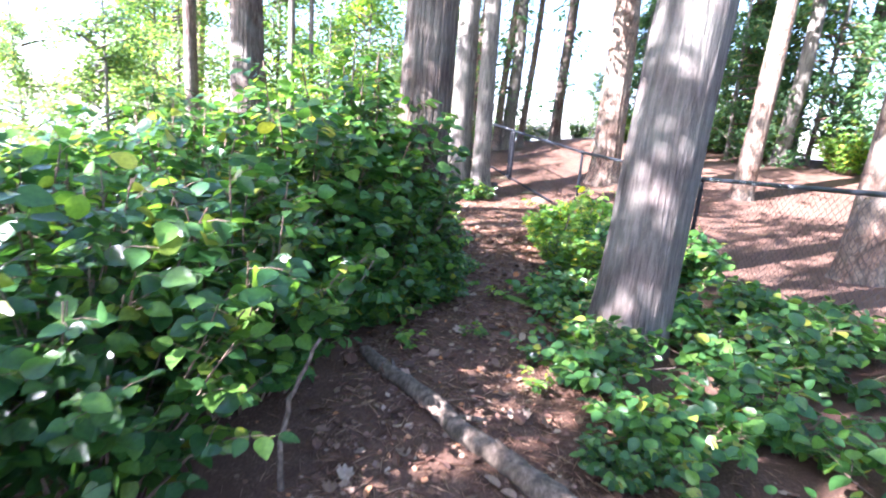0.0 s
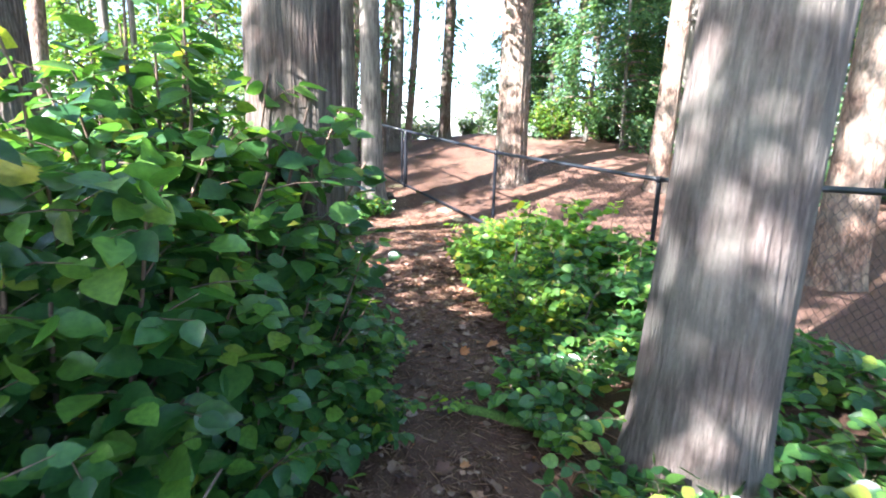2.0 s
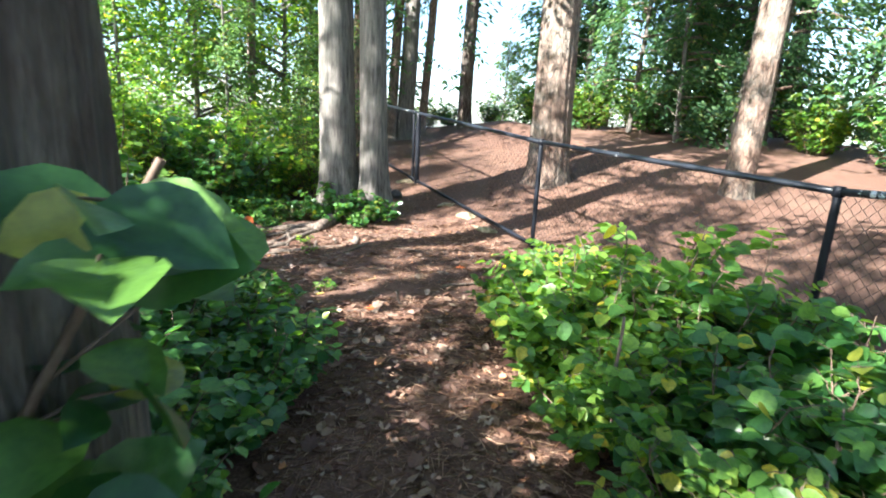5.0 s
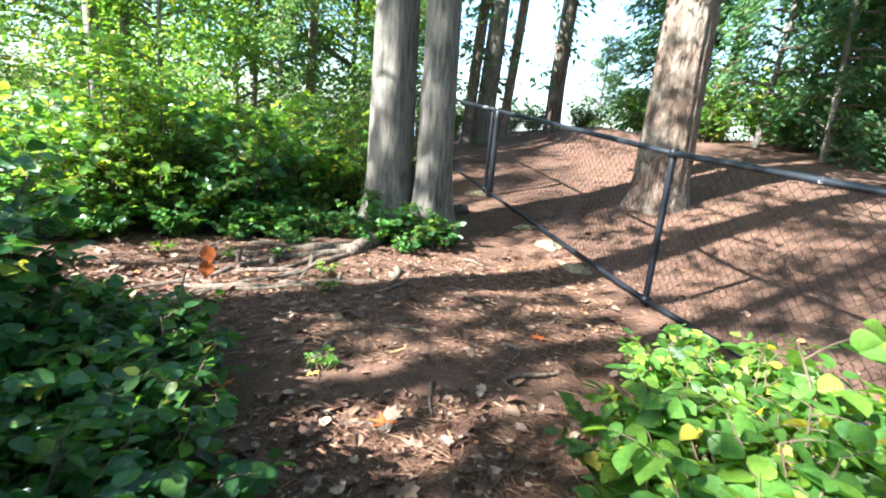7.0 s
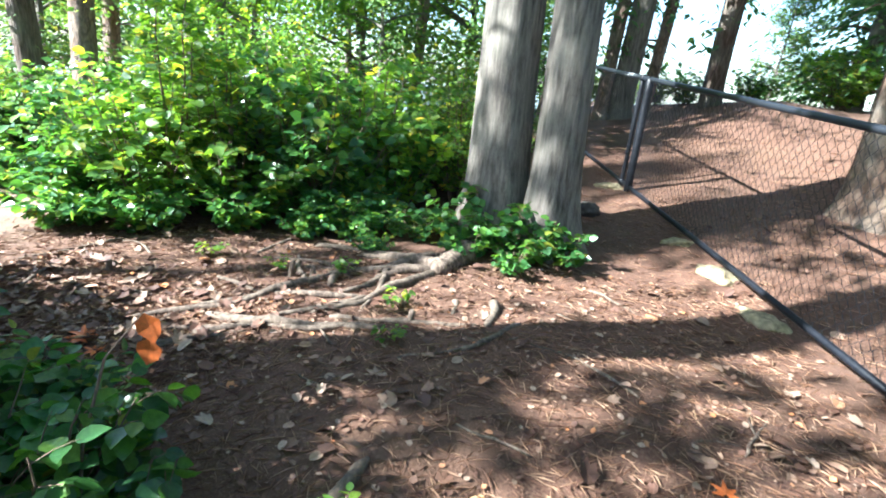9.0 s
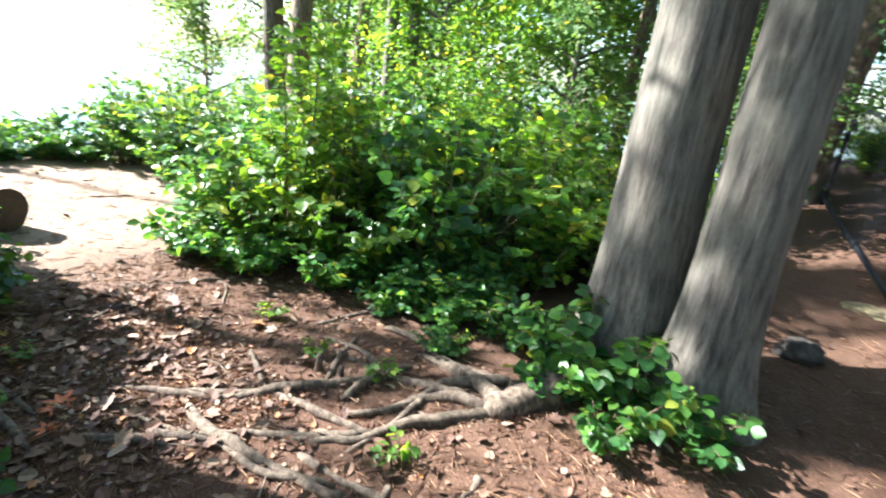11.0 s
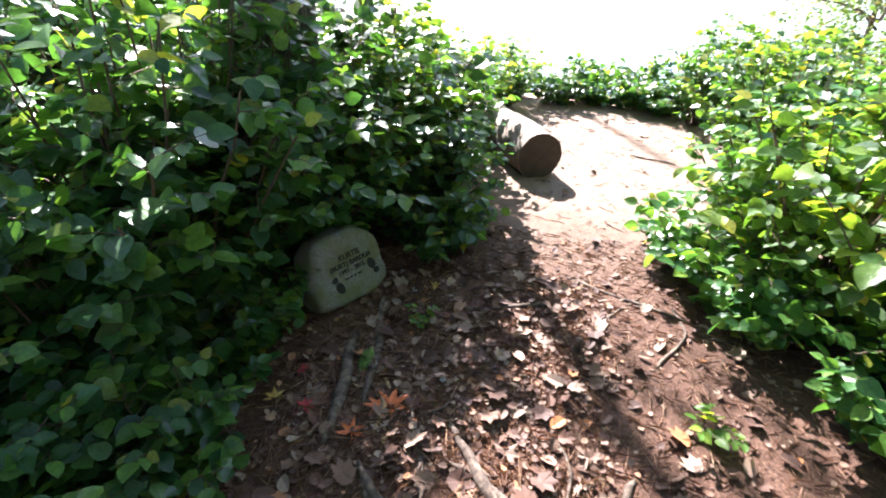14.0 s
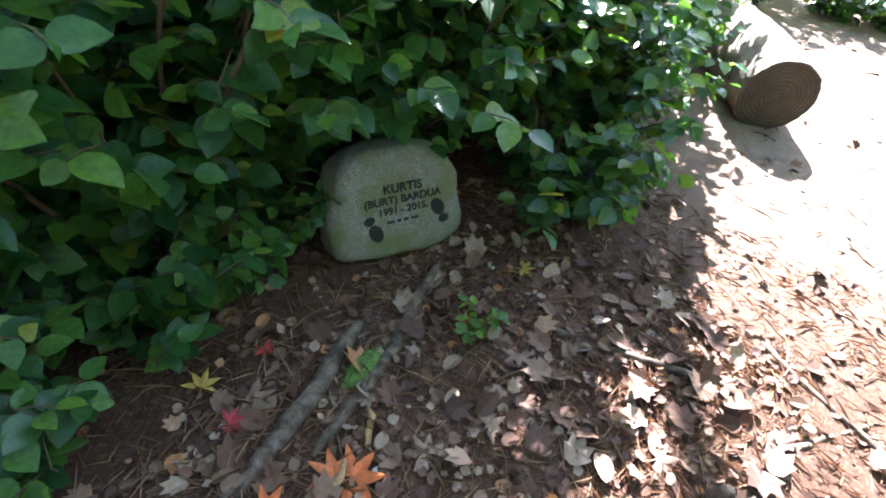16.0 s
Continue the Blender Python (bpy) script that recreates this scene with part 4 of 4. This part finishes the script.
TWIGS = [
    ([(-1.47, 9.09), (-1.06, 9.24), (-0.84, 9.31), (-0.69, 9.39)], 0.008, 0.012), ([(-2.17, 9.12), (-2.2, 9.35), (-2.24, 9.55), (-2.29, 9.74)], 0.011, 0.014),
    ([(-1.69, 8.53), (-1.79, 8.62), (-1.86, 8.75)], 0.005, 0.004), ([(1.29, 8.65), (1.41, 8.55)], 0.016, 0.013), ([(1.24, 8.19), (1.62, 8.33)], 0.013, 0.010),
    ([(0.85, 8.13), (0.84, 7.8)], 0.008, 0.006), ([(-2.6, 9.7), (-2.45, 9.95), (-2.3, 10.3)], 0.012, 0.009), ([(-2.2, 9.9), (-2.5, 10.1)], 0.009, 0.006),
    ([(-1.6, 9.6), (-1.3, 9.75), (-1.05, 9.7)], 0.007, 0.005), ([(0.5, 8.9), (0.85, 8.75)], 0.007, 0.005), ([(1.35, 9.3), (1.0, 9.6), (0.8, 9.65)], 0.009, 0.006),
    ([(1.7, 9.0), (1.95, 9.4)], 0.008, 0.005), ([(0.35, 7.2), (0.62, 7.35)], 0.007, 0.005), ([(0.95, 5.6), (0.75, 5.2), (0.95, 4.8)], 0.008, 0.005), ([(1.05, 5.3), (0.9, 5.05)], 0.006, 0.004),
    ([(-5.2, 10.3), (-5.0, 10.7)], 0.012, 0.008), ([(-1.9, 10.1), (-2.2, 10.3), (-2.45, 10.25)], 0.009, 0.006), ([(1.2, 10.6), (1.5, 10.35)], 0.010, 0.007),
]
for k, (line, r0, r1) in enumerate(TWIGS):
    stick("stick", line, r0, r1, "dry grey-brown stick lying among dead leaves", "stick", "sticks on the ground", ROOT, 0.7, 0.1, 40 + k)
# short broken sticks strewn over the clearing and the path
strew = np.random.RandomState(31)
for k in range(30):
    x, y = (strew.uniform(-2.4, 1.9), strew.uniform(8.9, 10.7)) if k < 22 else (strew.uniform(0.25, 1.0), strew.uniform(4.6, 8.4))
    a, reach = strew.uniform(0, 6.283), strew.uniform(0.10, 0.32)
    bow = a + strew.uniform(-0.5, 0.5)
    line = [(x, y), (x + reach * 0.5 * math.cos(a), y + reach * 0.5 * math.sin(a)), (x + reach * 0.5 * (math.cos(a) + math.cos(bow)), y + reach * 0.5 * (math.sin(a) + math.sin(bow)))]
    stick("stick", line, strew.uniform(0.004, 0.009), 0.003, "short broken stick lying among dead leaves", "stick", "sticks on the ground", ROOT, 0.8, 0.1, 200 + k)
# upright stubs of broken roots
for k, (x, y, tall) in enumerate(((0.11, 9.71, 0.09), (-0.83, 10.09, 0.12), (-0.70, 10.14, 0.08), (-1.95, 9.75, 0.08))):
    v, f = tube([(0, 0, -0.03), (0.004, 0.003, tall * 0.5), (0.012, 0.004, tall * 0.93), (0.014, 0.004, tall)], [0.026, 0.020, 0.017, 0.006], 9)
    stub = tagged(new("root_stub", mesh_of("root_stub", v, f, ROOT)), "short broken root stub standing up from soil", "root", "broken root stubs")
    stub.location = (x, y, ground_z(x, y))
log_branch = stick("fallen_branch", [(-0.42, 2.97), (-0.1, 2.55), (0.17, 2.1), (0.60, 1.65), (0.85, 1.3)], 0.045, 0.062, "pale fallen branch lying across the path", "branch", "", ROOT, 0.6, 0.06, 77)
for k, (s, a) in enumerate(((0.22, 1.9), (0.55, -0.6), (0.8, 2.4))):
    # snapped side twigs
    x, y = -0.42 + 1.15 * s, 2.97 - 1.5 * s
    at = Vector((x, y, ground_z(x, y) + 0.05)) - log_branch.location
    reach = Vector((math.cos(a), math.sin(a), 0.35)) * (0.09 + 0.05 * k)
    piece("snapped_twig", mesh_of("snapped_twig", *tube([tuple(at), tuple(at + reach * 0.5), tuple(at + reach)], [0.016, 0.012, 0.009], 7), ROOT), log_branch)
MOSS = plain("moss", (0.10, 0.17, 0.03), 0.95, grain=90, spread=0.5, depth=0.008)
stick("mossy_branch", [(0.68, 4.35), (0.85, 4.25), (1.05, 4.12)], 0.03, 0.035, "short rotten branch grown over with green moss", "branch", "", MOSS, 0.5, 0.12, 78)


moss = tagged(new("moss_patch", boulder("moss_patch", (0.075, 0.03, 0.018), 2.2, MOSS, 0.25, 2.0, None, 32)), "small bright green moss patch between two roots", "moss")
moss.matrix_basis = pose(-1.66, 8.83, ground_z(-1.66, 8.83) + 0.012, 0, 0, 5)
SPLIT = plain("split_wood", (0.42, 0.26, 0.12), 0.8, grain=70, spread=0.35)
for k, line in enumerate(([(-1.45, 8.97), (-1.27, 9.0)], [(-1.58, 8.92), (-1.50, 9.02)], [(-1.30, 9.06), (-1.2, 9.05)], [(0.55, 8.4), (0.7, 8.5)])):
    stick("wood_chip", line, 0.011, 0.007, "yellowish split wood chip on the leaf litter", "wood chip", "wood chips", SPLIT, 0.9, 0.15, 90 + k)


# leaning dead stems among the shrubs
def dead_stem(points, r, label):
    p = np.asarray(points, float)
    s, q = np.linspace(0, 1, 14), np.linspace(0, 1, len(p))
    line = np.stack([np.interp(s, q, p[:, k]) for k in range(3)], 1)
    line[1:-1] = (line[:-2] + line[1:-1] * 2 + line[2:]) / 4 + np.random.RandomState(int(r * 9000)).randn(12, 3) * 0.006
    o = line[0].copy()
    ob = tagged(new("dead_stem", mesh_of("dead_stem", *tube(line - o, np.linspace(r, r * 0.5, 14), 7), ROOT)), label, "stem", "dead stems")
    ob.location = o


dead_stem([(-0.52, 1.62, -0.02), (-0.55, 1.66, 0.25), (-0.5, 1.75, 0.45), (-0.42, 1.8, 0.62)], 0.014, "pale bare stem rising from the soil under shrubs")
dead_stem([(1.25, 2.75, 0.05), (1.4, 2.8, 0.12), (1.62, 2.86, 0.13)], 0.012, "dry forked stem lying over ground cover")
dead_stem([(1.55, 5.75, -0.02), (1.52, 5.85, 0.3), (1.6, 5.95, 0.62)], 0.013, "pale bare stem standing in a sunlit shrub")
dead_stem([(1.7, 5.0, 0.1), (1.95, 5.2, 0.35), (2.15, 5.35, 0.5)], 0.009, "thin dead stem leaning through a shrub")
dead_stem([(-0.75, 2.45, 0.0), (-0.6, 2.6, 0.3), (-0.3, 3.0, 0.75)], 0.007, "thin leaning dead stem among glossy shrubs")

# ---- saplings and single plants ----
SAPLING = shrub_meshes(51, 2.6, 0.35, 3, 22, 9, 0.075, BRIGHT, 0.3)
for k, (x, y, s) in enumerate(((-2.35, 10.95, 1.0), (-2.0, 11.2, 0.9), (-2.65, 11.5, 1.05), (-3.3, 8.6, 0.72))):
    shrub("sapling", SAPLING, x, y, s, 80.0 * k, "slender sapling with thin stems and light green leaves", "sapling", "saplings")
SPROUT = shrub_meshes(52, 0.14, 0.10, 4, 2, 4, 0.05, BRIGHT, 0.3)
for k, (x, y, s) in enumerate(((-2.0, 9.02, 0.8), (-1.55, 10.25, 1.0), (-0.55, 10.3, 1.0), (0.35, 3.35, 1.0), (0.72, 2.6, 1.2), (-0.95, 10.2, 0.9), (0.6, 4.35, 1.0), (0.05, 9.45, 0.9), (-0.15, 3.1, 1.2), (0.25, 8.25, 0.9), (0.0, 9.9, 1.0))):
    shrub("seedling", SPROUT, x, y, s, 61.0 * k, "tiny green seedling sprouting from leaf litter", "seedling", "seedlings", sink=0.0)

# ---- fallen leaves ----
def litter_material(name, stops):
    m, t, b = material(name)
    geo = t.nodes.new("ShaderNodeNewGeometry")
    col = ramp(t, geo.outputs["Random Per Island"], *stops)
    col = mix(t, 0.7, col, ramp(t, noise_tex(t, coords(t), 55, 4), (0.3, (0.6, 0.6, 0.6)), (0.7, (1.15, 1.15, 1.15))), "MULTIPLY")
    t.links.new(col, b.inputs["Base Color"])
    b.inputs["Roughness"].default_value = 0.75
    return m


DRY = litter_material("dry_leaves", ((0.0, (0.062, 0.027, 0.016)), (0.45, (0.125, 0.056, 0.031)), (0.72, (0.20, 0.118, 0.074)), (0.92, (0.34, 0.24, 0.17)), (1.0, (0.42, 0.15, 0.04))))
STRAW = litter_material("needles", ((0.0, (0.09, 0.038, 0.02)), (0.5, (0.21, 0.105, 0.056)), (1.0, (0.42, 0.27, 0.165))))
CURLED = np.array([[0, 0, 0.0], [0.32, 0.25, 0.07], [0.36, 0.6, 0.04], [0, 1, 0.10], [-0.30, 0.66, 0.10], [-0.36, 0.28, 0.05], [0, 0.45, 0.0]])
CURLED_FACES = [(6, 0, 1), (6, 1, 2), (6, 2, 3), (6, 3, 4), (6, 4, 5), (6, 5, 0)]


def litter(name, count, seed, size, shape, faces, mat, label, lift, flat, areas, wide=1.0):
    rng = np.random.RandomState(seed)
    xs, ys = [], []
    total = sum(a[4] for a in areas)
    for x0, x1, y0, y1, w in areas:
        n = int(count * w / total)
        xs.append(rng.uniform(x0, x1, n))
        ys.append(rng.uniform(y0, y1, n))
    x, y = np.concatenate(xs), np.concatenate(ys)
    z = height(x, y) + 0.006 + lift * rng.rand(len(x))
    a = rng.rand(len(x)) * 6.283
    along = np.stack([np.cos(a), np.sin(a), rng.randn(len(x)) * flat], 1)
    up = np.array([0, 0, 1.0]) + rng.randn(len(x), 3) * flat
    v, f = leaves(np.stack([x, y, z], 1), along, up, size * (0.45 + 0.9 * rng.rand(len(x)) ** 1.5), shape, faces, wide)
    return tagged(new(name, mesh_of(name, v, f, mat, False)), label, "leaf litter", kind="stuff")


AREAS = [(-0.5, 1.3, 0.5, 5.5, 3.0), (0.0, 1.6, 5.5, 8.0, 2.2), (-3.2, 2.4, 8.3, 10.9, 5.0), (-2.6, -0.6, 8.6, 9.9, 2.2), (-6.5, -3.0, 9.4, 11.0, 0.2), (-4, 2, 1, 9, 1.5), (1.0, 3.5, 8, 13, 0.8)]
LEAF_AREAS = [(-0.5, 1.3, 0.5, 5.5, 3.6), (0.0, 1.6, 5.5, 8.0, 2.4), (-3.2, 0.4, 8.3, 10.9, 2.8), (0.2, 2.4, 8.0, 10.9, 0.8), (-2.6, -0.6, 8.6, 9.9, 2.4), (-6.5, -3.0, 9.4, 11.0, 0.2), (-4, 2, 1, 9, 1.5), (1.0, 3.5, 8, 13, 0.5)]
rag = np.random.RandomState(21)
turns = np.linspace(0, 2 * math.pi, 14, endpoint=False)
RAGGED = np.concatenate([np.stack([0.46 * np.sin(turns), 0.5 - 0.5 * np.cos(turns), 0.16 * np.sin(turns) ** 2 + 0.05 * rag.rand(14)], 1) * np.where(np.arange(14) % 2, 1.0, 0.74)[:, None] + [0, 0.1, 0], [[0, 0.5, 0]]])
RAGGED_FACES = [(14, k, (k + 1) % 14) for k in range(14)]
SLIM_LEAF = np.concatenate([np.stack([0.27 * np.sin(turns), 0.5 - 0.5 * np.cos(turns), 0.13 * np.abs(np.sin(turns)) + 0.08 * np.cos(turns)], 1), [[0, 0.5, 0]]])
litter("dry_leaf_litter", 1500, 5, 0.08, RAGGED, RAGGED_FACES, DRY, "ragged brown dead leaves strewn over the soil", 0.008, 0.3, LEAF_AREAS)
litter("dry_leaf_litter", 1500, 15, 0.062, SLIM_LEAF, RAGGED_FACES, DRY, "curled oval dead leaves strewn over the soil", 0.008, 0.35, LEAF_AREAS, 1.2)
litter("leaf_fragments", 11000, 9, 0.028, CURLED, CURLED_FACES, DRY, "crumbled fragments of dead leaves and bark", 0.006, 0.25, AREAS, 1.2)
litter("needle_litter", 52000, 6, 0.10, SPRIG, DIAMOND_FACES, STRAW, "brown conifer needles and bark shreds on the soil", 0.006, 0.12, AREAS + [(1.5, 6, 8, 16, 3.0)], 0.18)

LOBES = 5


def maple_leaf(mat, label, x, y, turn, size, tilt=8.0, up=0.012):
    """A lobed maple leaf with a stalk."""
    a = np.linspace(-0.42 * math.pi * 1.7, 0.42 * math.pi * 1.7, LOBES * 4 + 1)
    r = np.where(np.arange(LOBES * 4 + 1) % 4 == 2, 1.0, np.where(np.arange(LOBES * 4 + 1) % 4 == 0, 0.42, 0.62))
    ring = np.stack([r * np.sin(a), r * np.cos(a), 0.10 * r * r * np.cos(3 * a)], 1) * size
    v = np.concatenate([[[0, 0, 0]], ring, ring * [1, 1, 1] - [0, 0, 0.0012], [[0, 0, -0.0012]]])
    n = len(ring)
    f = [[0, k + 2, k + 1] for k in range(n - 1)] + [[2 * n + 1, n + 1 + k, n + 2 + k] for k in range(n - 1)]
    ob = thing("fallen_leaf", x, y, ground_z(x, y) + up, label, "leaf", "large fallen leaves", turn=turn)
    ob.matrix_basis = pose(x, y, ground_z(x, y) + up, tilt, tilt * 0.5, turn)
    piece("blade", mesh_of("blade", v, f, mat, False), ob)
    piece("stalk", mesh_of("stalk", *tube([(0, 0, 0), (0.01, -size * 0.5, 0.004), (0, -size, 0.002)], [0.0018, 0.0015, 0.001], 5), mat), ob)


ORANGE = plain("orange_leaf", (0.55, 0.13, 0.025), 0.6, grain=50, spread=0.3)
RED = plain("red_leaf", (0.42, 0.04, 0.045), 0.6, grain=50, spread=0.3)
OCHRE = plain("ochre_leaf", (0.48, 0.30, 0.06), 0.6, grain=50, spread=0.3)
TAN = plain("tan_leaf", (0.22, 0.14, 0.095), 0.75, grain=50, spread=0.3)
for mat, label, spots in (
    (ORANGE, "orange fallen maple leaf on brown litter", ((-1.42, 9.02, 40, 0.085), (-1.40, 8.98, 200, 0.07), (-1.25, 8.92, 100, 0.06), (0.62, 7.75, 30, 0.07), (-0.2, 8.05, 80, 0.07), (0.3, 5.0, 20, 0.07), (1.55, 8.75, 0, 0.06))),
    (RED, "red fallen leaf lying near the memorial stone", ((-1.53, 8.58, 10, 0.035), (-1.33, 8.69, 60, 0.045))),
    (OCHRE, "yellow-ochre fallen leaf on soil", ((-2.33, 8.98, 30, 0.045), (-1.35, 8.55, 120, 0.05), (-2.0, 8.95, 10, 0.04), (0.2, 8.2, 200, 0.045))),
    (TAN, "large tan dead leaf lying on soil", ((-1.40, 8.68, 15, 0.07), (-1.58, 9.12, 170, 0.06), (-1.75, 9.2, 60, 0.055), (-2.0, 9.15, 300, 0.055), (-1.3, 9.5, 50, 0.06), (0.1, 9.1, 20, 0.06), (0.5, 6.9, 140, 0.065), (0.75, 7.6, 10, 0.06), (0.6, 7.1, 260, 0.06), (-1.95, 9.6, 33, 0.06), (0.4, 6.5, 70, 0.06))),
):
    for x, y, turn, size in spots:
        maple_leaf(mat, label, x, y, turn, size)

# two withered leaves still hanging on a bare twig over the clearing
twig = thing("withered_twig", -0.45, 8.02, ground_z(-0.45, 8.02), "bare twig with withered orange leaves hanging over the clearing", "twig")
piece("stem", mesh_of("stem", *tube([(0, 0, -0.02), (0.0, 0.06, 0.3), (0.03, 0.14, 0.55), (0.08, 0.24, 0.66)], [0.006, 0.005, 0.004, 0.002], 6), STEM), twig)
for k, (x, z) in enumerate(((0.085, 0.66), (0.10, 0.58))):
    v, f = leaves([(x, 0.24, z)], [(0.25 * (-1) ** k, 0.1, -1.0)], [(0.2, -1.0, 0.2)], [0.10], CURLED, CURLED_FACES, 1.1)
    piece("withered_leaf", mesh_of("withered_leaf", v, f, ORANGE, False), twig, "withered orange leaf")
